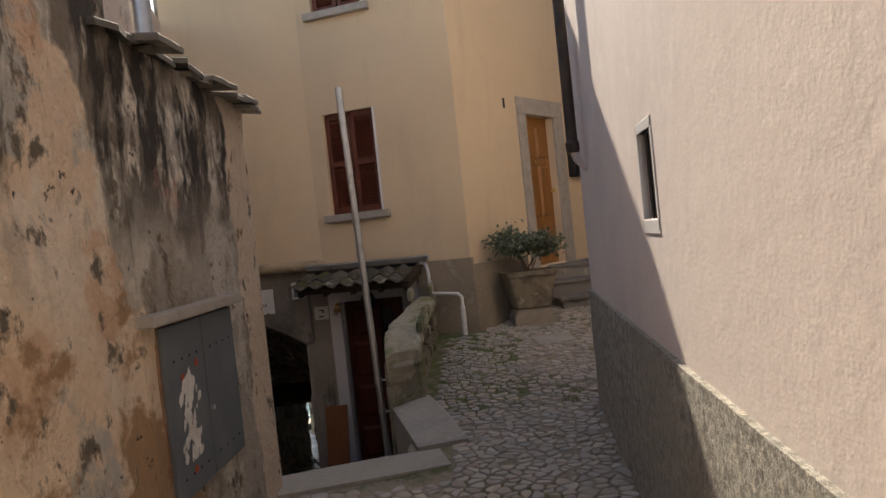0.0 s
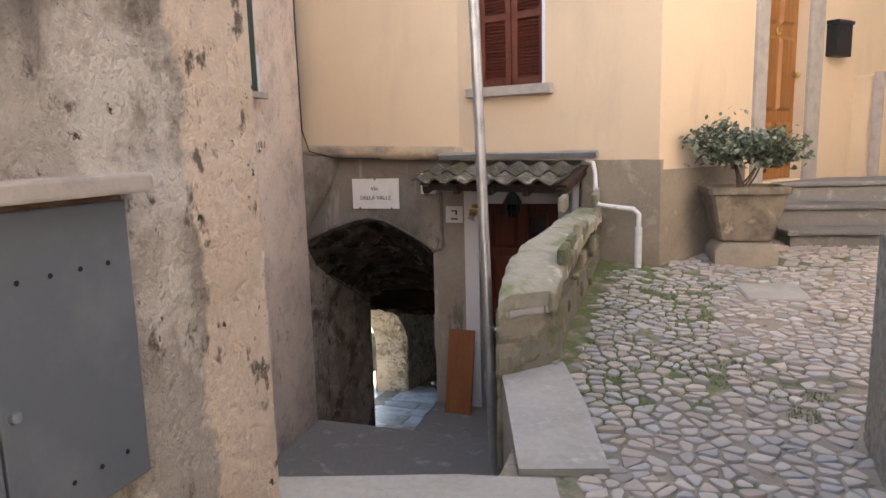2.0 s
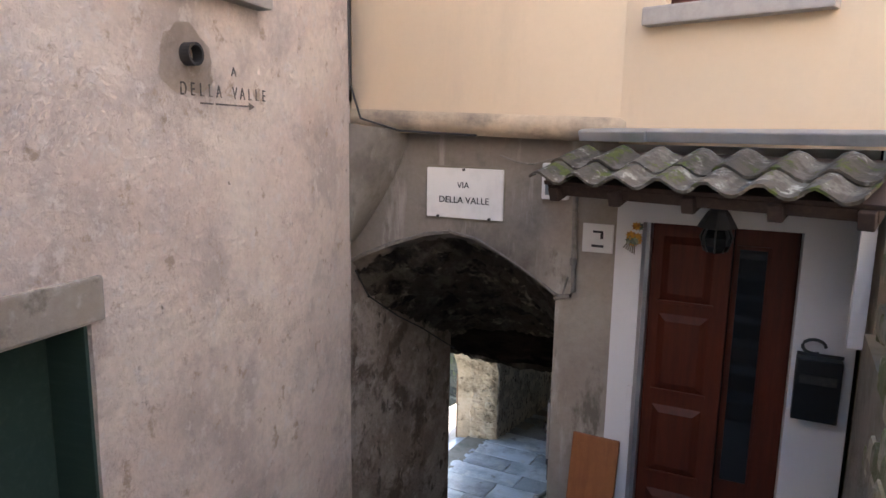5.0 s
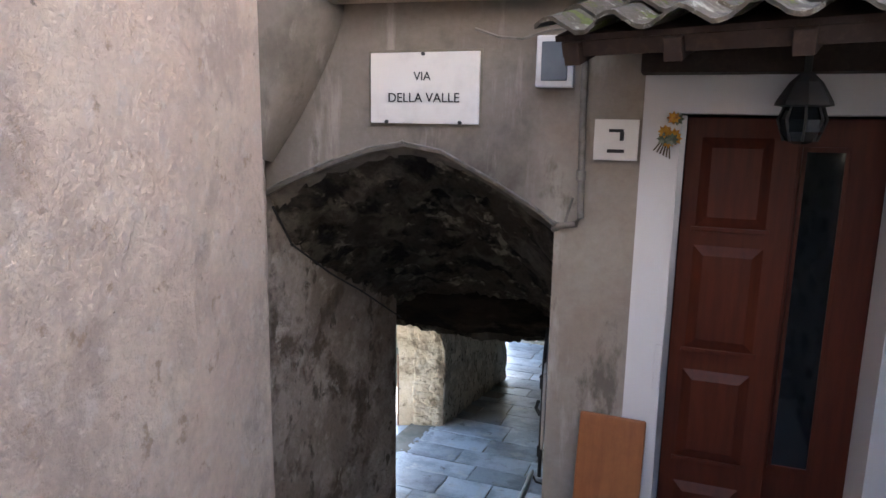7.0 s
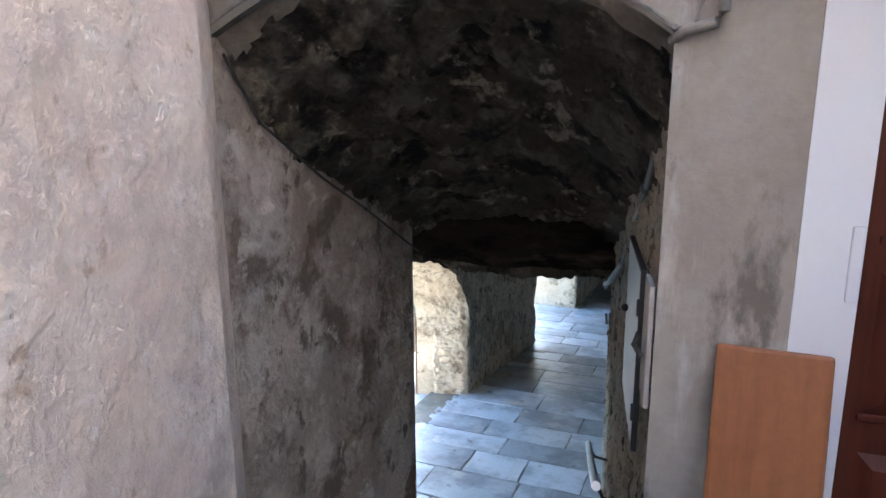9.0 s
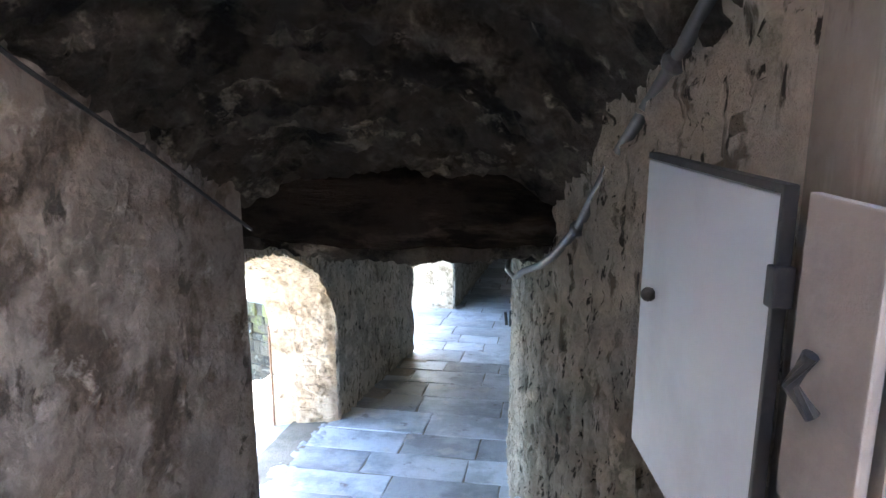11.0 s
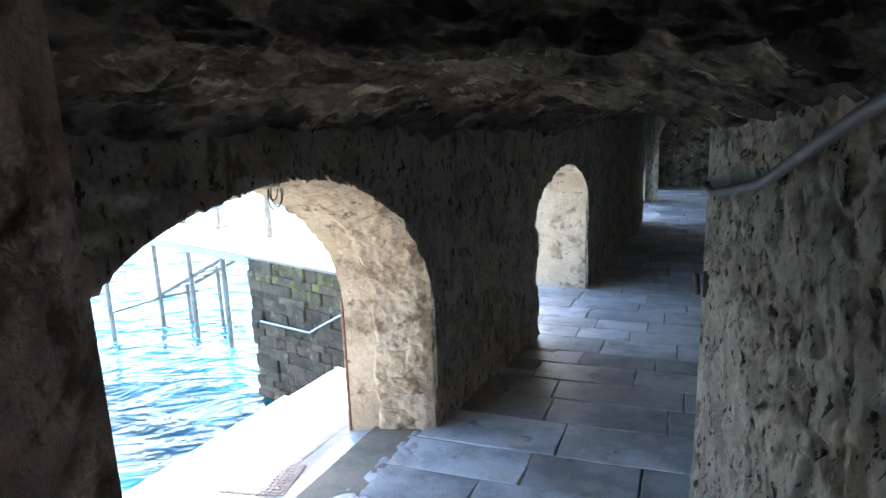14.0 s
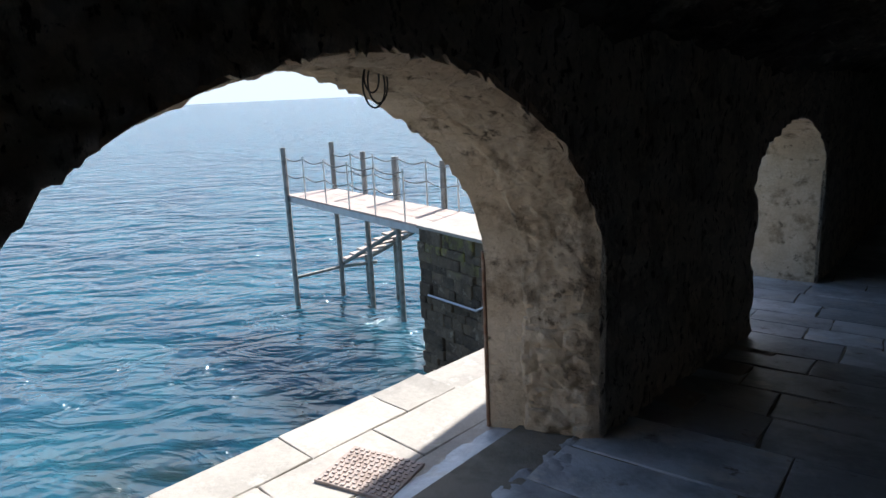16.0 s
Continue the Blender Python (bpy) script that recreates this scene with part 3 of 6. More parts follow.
def text_part(name, words, size, mat, parent, m):
    cu = bpy.data.curves.new(name, "FONT")
    cu.body, cu.size, cu.align_x, cu.align_y, cu.extrude = words, size, "CENTER", "CENTER", 0.0015
    tmp = bpy.data.objects.new(name, cu)
    scene.collection.objects.link(tmp)
    dg = bpy.context.evaluated_depsgraph_get()
    me = bpy.data.meshes.new_from_object(tmp.evaluated_get(dg))
    bpy.data.objects.remove(tmp)
    me.materials.clear()
    me.materials.append(M[mat])
    ob = new(name, me)
    ob.parent = parent
    ob.matrix_basis = m
    return ob




# ---- large structure ----
def holed_wall(bm, line, thick, z0, z1, holes=(), step=0.0, relief=0.0, pits=0.0, meet=True):
    """A wall along a plan line with rectangular openings (s0, s1, low, high) right through it."""
    a, b = Vector((*line[0], 0)), Vector((*line[1], 0))
    length = (b - a).length
    d = (b - a) / length
    nrm = Vector((-d.y, d.x, 0))
    ss, zs = {0.0, length}, {z0, z1}
    for s0, s1, l, h in holes:
        ss |= {s0, s1}
        zs |= {l, h}
    if step:
        ss |= {k * step for k in range(1, int(length / step) + 1) if all(abs(k * step - q) > step * 0.3 for q in ss)}
        zs |= {z0 + k * step for k in range(1, int((z1 - z0) / step) + 1) if all(abs(z0 + k * step - q) > step * 0.3 for q in zs)}
    ss, zs = sorted(ss), sorted(zs)
    grid = {}

    def vert(i, j, side):
        if (i, j, side) not in grid:
            p = a + d * ss[i] + Vector((0, 0, zs[j]))
            if side == 0 and relief:
                ends = min(1.0, min(ss[i], length - ss[i]) / 0.05) if meet else 1.0
                out = bump_at(p, relief, 1.7) * ends
                if pits:
                    across, along = p.y + p.x - 0.45 * p.z, p.z + 0.45 * (p.x + p.y)
                    gouge = max(0.0, noise.noise(Vector((across * 32, along * 11, p.x))) - 0.05) + 0.3 * max(0.0, noise.noise(Vector((across * 13, along * 7, p.x + 9))) - 0.16)
                    out += pits * ends * (0.4 * noise.noise(p * 19.0) + 0.35 * rock(p, (4, 4, 6)) - min(1.0, gouge * 3.2))
                p = p - nrm * out
            grid[i, j, side] = bm.verts.new(p + nrm * thick * side)
        return grid[i, j, side]

    def solid(i, j):
        if not (0 <= i < len(ss) - 1 and 0 <= j < len(zs) - 1):
            return False
        s, z = (ss[i] + ss[i + 1]) / 2, (zs[j] + zs[j + 1]) / 2
        return not any(s0 < s < s1 and l < z < h for s0, s1, l, h in holes)

    for i in range(len(ss) - 1):
        for j in range(len(zs) - 1):
            if not solid(i, j):
                continue
            for side in (0, 1):
                bm.faces.new([vert(*q, side) for q in ((i, j), (i + 1, j), (i + 1, j + 1), (i, j + 1))])
            for ni, nj, e in ((i - 1, j, ((i, j), (i, j + 1))), (i + 1, j, ((i + 1, j), (i + 1, j + 1))), (i, j - 1, ((i, j), (i + 1, j))), (i, j + 1, ((i, j + 1), (i + 1, j + 1)))):
                if not solid(ni, nj):
                    p, q = e
                    bm.faces.new((vert(*p, 0), vert(*q, 0), vert(*q, 1), vert(*p, 1)))


def lane_z(x, y):
    z = 0.035 * max(0.0, 1.2 - y) + 0.086 * max(0.0, y - 4.5)
    return z + 0.02 * noise.noise(Vector((x * 1.3, y * 1.3, 0)))


def floor_z(y):
    return -3.30 - 0.096 * (min(y, 18.5) - 13.16) - 0.03 * max(0.0, y - 18.5)


def L2_x(y):
    return -2.66 - 0.12 * (y - 6.6)


def white_x(y):
    return 1.09 + 0.075 * (y - 2.5)


# upper lane: earth bed under the stones
bm = bmesh.new()
sheet(bm, lambda u, v: Vector((-0.80 + 2.3 * u, -8 + 12.02 * v, lane_z(-0.8 + 2.3 * u, -8 + 12.02 * v) - 0.004)), 10, 40, (0, 0, -1.2))
structure("ground", bm, "dirt", "earth bed of the cobbled alley", "ground", True)
bm = bmesh.new()
sheet(bm, lambda u, v: Vector((-0.10 + 3.9 * u, 4.02 + 7.0 * v, lane_z(-0.1 + 3.9 * u, 4.02 + 7.0 * v) - 0.004)), 16, 30, (0, 0, -1.9))
lane = structure("road", bm, "dirt", "rising earth bed with grass below the doorstep", "ground", True)

# alley wall: tall peeling part, low stained part with slate coping
bm = bmesh.new()
holed_wall(bm, ((-0.78, -9.0), (-0.78, 2.42)), 0.6, -0.6, 3.6, (), 0.09, 0.03, 0.008)
structure("wall_1", bm, "old_plaster", "peeling ochre plaster alley wall with dark damp stains", "wall", True)
bm = bmesh.new()
holed_wall(bm, ((-0.775, 2.42), (-0.79, 3.88)), 0.42, -1.7, 2.2, (), 0.06, 0.025, 0.008)
structure("wall_2", bm, "old_plaster", "low garden wall with black streaks and reddish stains", "wall", True)
bm = bmesh.new()
holed_wall(bm, ((-1.21, 3.885), (-2.42, 3.885)), 0.4, -1.7, 2.2, (), 0.25, 0.02)
structure("wall_3", bm, "old_plaster", "stair-side end of the old garden wall", "wall", True)

# pink house wall beside the stairs
bm = bmesh.new()
l2a, l2b = (L2_x(3.9), 3.9), (L2_x(7.25), 7.25)
l2len = math.hypot(l2b[0] - l2a[0], l2b[1] - l2a[1])
holed_wall(bm, (l2a, l2b), 0.6, -2.4, 4.2, ((0.95, 2.03, -1.3, 0.47), (2.12, 3.0, 1.68, 2.95)), 0.22, 0.02)
wall_pink = structure("wall_4", bm, "pink_plaster", "faded pink plaster house wall, patched and cracked", "wall", True)

bm = bmesh.new()
box(bm, -2.75, -1.76, 3.9, 4.62, -2.2, 4.2)
structure("wall_33", bm, "pink_plaster", "pink corner block carrying the rain pipe", "wall")

# yellow house
bm = bmesh.new()
holed_wall(bm, ((-2.95, 8.02), (-1.3, 7.97)), 0.45, 1.2, 5.36)
structure("wall_5", bm, "yellow_plaster", "smooth pale yellow plaster upper storey", "wall")
bm = bmesh.new()
holed_wall(bm, ((-1.3, 7.97), (0.45, 7.46)), 0.45, 1.08, 5.36, ((0.198, 0.833, 1.72, 2.90), (0.198, 0.833, 4.08, 5.25)))
wall_yellow = structure("wall_6", bm, "yellow_plaster", "smooth pale yellow plaster house front", "wall")
bm = bmesh.new()
F2 = ((0.45, 7.46), (0.45 + 0.63 * 5, 7.46 + 0.78 * 5))
holed_wall(bm, F2, 0.45, -0.3, 5.36, ((1.36, 2.02, 0.84, 2.75),))
structure("wall_7", bm, "yellow_plaster", "smooth pale yellow plaster side front", "wall")
bm = bmesh.new()
tube(bm, [(-3.0, 8.10, 1.215), (-2.2, 8.08, 1.2), (-1.25, 8.05, 1.17)], 0.092, 16)
structure("trim", bm, "stained_yellow", "rounded lower edge of the overhanging storey", "trim", True)
bm = bmesh.new()
prism(bm, [(-0.16, 7.63), (0.46, 7.44), (0.52, 7.6), (-0.16, 7.9)], -1.5, 1.078)
structure("wall_8", bm, "plinth_plaster", "rough grey-brown plinth of the yellow house", "wall")
bm = bmesh.new()
holed_wall(bm, ((0.465, 7.435), (0.465 + 0.63 * 1.1, 7.435 + 0.78 * 1.1)), 0.03, -0.2, 1.0)
structure("wall_9", bm, "plinth_plaster", "rough grey-brown plinth of the side front", "wall")
bm = bmesh.new()
prism(bm, [(-3.2, 7.75), (-1.3, 7.7), (0.62, 7.16), (3.9, 11.2), (3.0, 14), (-3.2, 14)], 5.36, 5.48)
structure("roof", bm, "slate", "dark eave of the yellow house roof", "roof")

# white house
bm = bmesh.new()
wa, wb = (white_x(4.87), 4.87), (white_x(-9), -9)
wd = math.hypot(wa[0] - wb[0], wa[1] - wb[1]) / (4.87 + 9)
holed_wall(bm, (wa, wb), 0.5, -0.3, 5.6, (((4.87 - 2.70) * wd, (4.87 - 2.46) * wd, 1.345, 1.67),))
structure("wall_10", bm, "white_plaster", "pinkish white rough-trowelled plaster house wall", "wall")
bm = bmesh.new()
prism(bm, [(white_x(4.87), 4.87), (white_x(4.87) + 0.5, 4.86), (5.5, 5.6), (5.5, 5.2), (white_x(4.87) + 0.5, 4.4)], -0.3, 5.6)
structure("wall_11", bm, "white_plaster", "end wall of the white house", "wall")
bm = bmesh.new()
holed_wall(bm, ((white_x(4.89) - 0.022, 4.89), (white_x(-9) - 0.022, -9)), 0.03, -0.3, 0.865, (), 0.3, 0.006)
structure("wall_12", bm, "roughcast", "coarse grey roughcast plinth of the white house", "wall", True)

# wall under the overhang, with the mouth of the passage
ARCH = [(-3.08, 0.25), (-2.95, 0.315), (-2.75, 0.40), (-2.5, 0.485), (-2.33, 0.515), (-2.15, 0.485), (-1.9, 0.36), (-1.72, 0.255), (-1.645, 0.20)]


def arch_front(x):
    for (x0, z0), (x1, z1) in zip(ARCH, ARCH[1:]):
        if x <= x1:
            return z0 + (z1 - z0) * max(0.0, (x - x0) / (x1 - x0))
    return ARCH[-1][1]


bm = bmesh.new()
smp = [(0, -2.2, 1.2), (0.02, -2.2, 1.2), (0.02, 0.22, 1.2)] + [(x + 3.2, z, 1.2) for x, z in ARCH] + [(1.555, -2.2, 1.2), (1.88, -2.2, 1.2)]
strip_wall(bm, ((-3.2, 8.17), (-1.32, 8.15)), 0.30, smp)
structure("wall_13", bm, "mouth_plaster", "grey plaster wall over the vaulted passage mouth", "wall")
bm = bmesh.new()
holed_wall(bm, ((-1.32, 8.145), (-0.15, 8.145)), 0.32, -1.6, 1.2, ((0.14, 0.90, -1.42, 0.67),))
structure("wall_14", bm, "white_paint", "whitewashed surround of the sunken doorway", "wall")

# passage walls
bm = bmesh.new()
holed_wall(bm, ((L2_x(7.25), 7.25), (-2.89, 7.9)), 0.5, -2.6, 4.2, (), 0.05, 0.02, 0.006)
holed_wall(bm, ((-2.89, 7.9), (-3.075, 8.17)), 0.4, -2.6, 1.3, (), 0.035, 0.02, 0.008)
structure("wall_15", bm, "pink_plaster", "rounded corner of the passage mouth", "wall", True)
bm = bmesh.new()
holed_wall(bm, ((-3.075, 8.17), (-3.13, 8.75)), 0.5, -3.0, 0.5, (), 0.03, 0.03, 0.016)
holed_wall(bm, ((-3.13, 8.75), (-3.115, 9.86)), 0.9, -3.4, 0.5, (), 0.03, 0.035, 0.022)
structure("wall_16", bm, "passage_plaster", "damp brown-grey plaster passage wall", "wall", True)
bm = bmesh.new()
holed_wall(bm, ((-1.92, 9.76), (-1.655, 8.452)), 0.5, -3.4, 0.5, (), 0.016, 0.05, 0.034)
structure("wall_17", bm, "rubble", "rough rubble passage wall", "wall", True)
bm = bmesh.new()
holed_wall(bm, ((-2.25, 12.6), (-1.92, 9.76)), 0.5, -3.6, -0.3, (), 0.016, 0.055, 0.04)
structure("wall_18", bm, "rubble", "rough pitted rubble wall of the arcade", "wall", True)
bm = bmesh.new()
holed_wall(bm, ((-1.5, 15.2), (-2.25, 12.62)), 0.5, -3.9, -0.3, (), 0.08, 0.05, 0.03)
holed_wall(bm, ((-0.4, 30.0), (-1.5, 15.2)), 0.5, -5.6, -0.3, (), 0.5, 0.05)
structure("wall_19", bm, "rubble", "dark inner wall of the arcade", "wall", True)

# rock vault that steps down with the stairs
def vault(u, v):
    y = 8.2 + 1.8 * v
    xl, xr = -3.16 - 0.09 * v, -1.58 - 0.33 * v
    x = xl + (xr - xl) * u
    front = arch_front(x + 0.08 * v) + 0.01
    back = -0.76 + 0.14 * (1 - (2 * u - 1) ** 2) + 0.06 * u
    z = front + (back - front) * v - min(1, 9 * v) * (1 - 0.5 * v) * (0.17 * max(0.0, 1 - u / 0.3) ** 1.4 + 0.12 * max(0.0, (u - 0.72) / 0.28) ** 1.4)
    return Vector((x, y, z + bump_at((x, y, z), 0.10 * min(1, 8 * v), 3.2) + min(1, 12 * v) * (0.012 * noise.noise(Vector((x, y, z)) * 26) - 0.05 * rock((x, y, z), (5, 8, 8)))))


bm = bmesh.new()
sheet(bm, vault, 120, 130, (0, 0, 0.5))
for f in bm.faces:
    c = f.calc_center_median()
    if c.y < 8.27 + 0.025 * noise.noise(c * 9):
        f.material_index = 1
structure("ceiling", bm, ("vault_rock", "dark_plaster"), "dark rough rock vault over the stairs", "ceiling", True)

# old timber lintel
def lintel(u, v):
    x = -3.24 + 1.42 * u
    z0, z1 = -0.86 - 0.055 * math.sin(u * 3.1) + 0.02 * u, -0.745 + 0.12 * math.sin(u * math.pi) + 0.065 * u
    z = z0 + (z1 - z0) * v
    return Vector((x, 9.95 + bump_at((x, 0, z), 0.07, 4), z + bump_at((x, 5, z), 0.035, 5)))


bm = bmesh.new()
sheet(bm, lintel, 60, 10, (0, 0.40, -0.02))
structure("beam", bm, "beam_wood", "blackened old timber lintel across the passage", "beam", True)

# rough stone soffit behind the lintel
def soffit(u, v):
    x, y = -3.26 + 1.46 * u, 9.99 + 0.42 * v
    z = -0.885 - 0.055 * math.sin(u * 3.1) + 0.02 * u - 0.04 * v
    q = Vector((x * 0.7, y, 0))
    return Vector((x, y, z + 0.03 * noise.noise(q * 6) + 0.02 * noise.noise(q * 31) - 0.05 * rock((x, y, z), (5, 14, 5))))


bm = bmesh.new()
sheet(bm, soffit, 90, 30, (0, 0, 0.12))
structure("ceiling_3", bm, "vault_rock", "rough dark stone soffit behind the lintel", "ceiling")

# lake-side wall of the arcade
def arch_samples(y0, y1, spring, rise, off, high, rng, n=36, jag=0.02, power=2.0):
    """Points over an arched opening between two places along the wall."""
    out = []
    for k in range(n + 1):
        q = -1 + 2 * k / n
        z = spring + rise * max(0.0, 1 - abs(q) ** power) ** (1 / power)
        out.append(((y0 + y1) / 2 + q * (y1 - y0) / 2 - off, z + rng.uniform(-jag, jag), high))
    return out


rng = random.Random(5)
bm = bmesh.new()
base_y = 9.6
def lake_arch(q):
    """Height of the wide arch; q runs from -1 at the near foot to 1 at the far one."""
    return -2.42 + 1.01 * max(0.0, 1 - abs(q) ** 1.85) ** (1 / 1.85)


def set_back(y):
    f = min(1.0, max(0.0, (11.8 - y) / 0.9))
    return -0.2 * f * f * (3 - 2 * f)


smp = [(0, -4.6, -0.4), (10.465 - base_y, -4.6, -0.4)]
smp += [(11.715 + q * (1.25 if q < 0 else 1.415) - base_y, lake_arch(q) + rng.uniform(-0.015, 0.015) + 0.018 * noise.noise(Vector((q * 16, 0, 0))), -0.4) for q in spread(-1, 1, 120)]
smp += [(13.13 - base_y, -4.6, -0.4)]
smp += [(s, -4.6, -0.4) for s in spread(13.16 - base_y, 15.6 - base_y, 70)]
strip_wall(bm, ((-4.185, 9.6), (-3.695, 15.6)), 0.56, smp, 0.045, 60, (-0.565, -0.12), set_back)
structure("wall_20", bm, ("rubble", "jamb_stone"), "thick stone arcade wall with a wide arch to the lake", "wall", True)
bm = bmesh.new()
smp = [(-0.01, -4.6, -0.6), (0, -4.6, -0.6)] + arch_samples(15.62, 18.3, -2.55, 0.62, 15.62, -0.6, rng, 48, 0.012) + [(2.68, -4.8, -0.6)]
smp += [(s, -4.9, -0.6) for s in spread(2.72, 8.9, 60)]
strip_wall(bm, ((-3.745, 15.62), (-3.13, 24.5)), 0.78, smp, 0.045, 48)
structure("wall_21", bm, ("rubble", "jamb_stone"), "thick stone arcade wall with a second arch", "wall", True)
bm = bmesh.new()
smp = arch_samples(24.5, 27.4, -2.9, 0.5, 24.5, -0.6, rng, 16, 0.012) + [(2.9, -5.2, -0.6), (4.3, -5.2, -0.6)]
# unseen second opening added to light the wall past the far arch
smp += arch_samples(28.8, 30.6, -2.7, 0.7, 24.5, -0.6, rng, 16, 0.012) + [(6.1, -5.2, -0.6), (9.0, -5.2, -0.6)]
strip_wall(bm, ((-3.27, 24.5), (-3.2, 33.5)), 0.5, smp, 0.03, 8)
structure("wall_22", bm, ("rubble", "jamb_stone"), "far stretch of the arcade wall", "wall", True)
bm = bmesh.new()
smp = [(0, -4.6, -0.9), (0.34, -4.6, -0.9)] + arch_samples(0.34, 2.06, -2.45, 0.76, 0, -0.9, rng, 24, 0.015) + [(2.06, -4.6, -0.9), (3.4, -4.6, -0.9)]
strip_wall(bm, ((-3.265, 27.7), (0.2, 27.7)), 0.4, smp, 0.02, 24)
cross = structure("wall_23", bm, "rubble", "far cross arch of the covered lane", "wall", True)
bm = bmesh.new()
box(bm, -1.22, -0.8, 28.12, 31.5, -4.6, -0.9)
structure("wall_35", bm, "pale_plaster", "plastered side wall past the far arch", "wall")
bm = bmesh.new()
box(bm, -4.9, -3.135, 9.45, 9.855, -4.6, -0.45)
structure("wall_24", bm, "passage_plaster", "end of the passage wall beside the lake arch", "wall")
# dark wall added past the far arch, in place of the darkness there
bm = bmesh.new()
box(bm, -3.5, 2, 31.5, 31.9, -6, 0)
structure("wall_25", bm, "vault_rock", "dark wall standing in for the darkness down the covered lane", "wall")

# arcade ceiling
def arcade_ceiling(u, v):
    y = 10.22 + 25 * v ** 1.6
    xl = -4.25 + 0.075 * (y - 10.2)
    xr = -1.9 if y < 10 else max(-2.3, -1.8 - 0.15 * (y - 9.7)) if y < 12.5 else -2.2 + 0.09 * (y - 12.5)
    x = xl + (xr + 0.1 - xl) * u
    z = -1.06 - 0.10 * min(y - 10.2, 3.2) - 0.05 * min(max(0.0, y - 13.4), 3.0) - 0.004 * max(0.0, y - 16.4) + 0.26 * (1 - (2 * u - 1) ** 2)
    return Vector((x, y, z + bump_at((x, y, z), 0.10, 2.2) + 0.02 * noise.noise(Vector((x, y, z)) * 17) - 0.05 * rock((x, y, z), (5, 7, 5))))


bm = bmesh.new()
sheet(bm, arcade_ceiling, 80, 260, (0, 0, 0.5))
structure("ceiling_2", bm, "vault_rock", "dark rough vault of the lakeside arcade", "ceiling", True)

# unseen house blocks added over the arcade to keep out sky and shadow the ledge
bm = bmesh.new()
box(bm, -4.96, -2.2, 10.0, 34, -0.55, 5.0)
box(bm, -2.2, 3.5, 14, 36, -0.55, 5.5)
box(bm, -3.2, -1.0, 8.5, 14.0, 1.3, 5.5)
box(bm, -3.2, -1.4, 9.97, 14.0, -0.3, 1.3)
structure("wall_26", bm, "grey_plaster", "unseen grey blocks over the arcade that keep the sky out", "wall")
bm = bmesh.new()
box(bm, -5.6, -3.3, -9, 9.44, -4.6, 4.2)
structure("wall_27", bm, "grey_plaster", "lake side of the pink house", "wall")
bm = bmesh.new()
box(bm, -3.0, 3.0, -9.6, -9.0, -1, 3.0)
structure("wall_28", bm, "old_plaster", "house closing the alley behind", "wall")

# unseen wall added across the small court to cut its skylight
bm = bmesh.new()
prism(bm, [(4.4, 5.45), (4.9, 5.5), (4.3, 11.6), (3.7, 11.4)], -0.3, 7.6)
structure("wall_34", bm, "grey_plaster", "unseen plain wall added to cut light in the small court", "wall")

# lake
bm = bmesh.new()
vs = [bm.verts.new(p) for p in ((-2600, -1500, -6.4), (2600, -1500, -6.4), (2600, 3500, -6.4), (-2600, 3500, -6.4))]
bm.faces.new(vs)
structure("water", bm, "lake", "wind-rippled blue-green lake water", "water")

# glowing strip far off, painted as haze at the lake horizon
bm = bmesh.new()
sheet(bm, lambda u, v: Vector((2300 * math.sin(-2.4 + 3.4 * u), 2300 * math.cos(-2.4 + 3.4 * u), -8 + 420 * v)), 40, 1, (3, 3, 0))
structure("backdrop", bm, "far_haze", "pale blue glowing strip painted as haze over the lake", "backdrop")

# terrace and arcade floor bed
bm = bmesh.new()
sheet(bm, lambda u, v: Vector((-4.3 + 6.5 * u, 10.05 + 26 * v, floor_z(10.05 + 26 * v) - 0.008)), 4, 52, (0, 0, -1.2))
floor_low = structure("floor", bm, "mortar", "dark joints of the flagged arcade floor", "floor")
bm = bmesh.new()


def ledge(u, v):
    y = 9.6 + 18 * v
    xo = -5.80 + 0.147 * (y - 9.6) if y < 14 else -5.15 + 0.08 * (y - 14)
    return Vector((xo + (-4.28 + 0.06 * max(0, y - 10) - xo) * u, y, min(-3.345, floor_z(y) - 0.05)))


sheet(bm, ledge, 3, 30, (0, 0, -4.0))
terrace = structure("pavement", bm, "pale_slab", "sunlit pale stone ledge above the lake", "pavement")

# ---- stairs ----
stairs = thing("stairs_1", "worn grey stone steps down to the passage", "stairs", "", "structure")
for i in range(1, 9):
    y0, z = 4.02 + 0.29 * (i - 1), -0.17 * i
    bm = bmesh.new()
    box(bm, -2.6, -0.28, y0, y0 + 0.33 if i < 8 else 7.45, z - 0.5, z, None, 0.012)
    part("step", bm, "step_stone", stairs)
bm = bmesh.new()
box(bm, -1.66, -0.28, 7.44, 8.5, -1.9, -1.37, None, 0.012)
part("landing", bm, "step_stone", stairs)
for i in range(1, 10):
    y0, z = 7.42 + 0.31 * (i - 1), -1.36 - 0.17 * i
    bm = bmesh.new()
    box(bm, -3.3, -1.60 - 0.15 * max(0, y0 - 8.1), y0, y0 + 0.36, z - 0.6, z, None, 0.012)
    part("step", bm, "step_stone", stairs)
bm = bmesh.new()
prism(bm, [(-0.79, 3.74), (0.19, 3.99), (0.105, 4.30), (-0.26, 4.235), (-0.91, 4.04)], -0.35, 0.015)
part("top_slab", bm, "pale_slab", stairs)
bm = bmesh.new()
prism(bm, [(-0.03, 4.30), (0.295, 4.39), (0.16, 4.89), (0.0, 5.34), (-0.30, 5.2)], -0.5, 0.022)
for v in bm.verts:
    if v.co.z > 0:
        v.co.z += 0.088 * max(0.0, v.co.y - 4.45) + 0.012
part("side_slab", bm, "pale_slab", stairs)

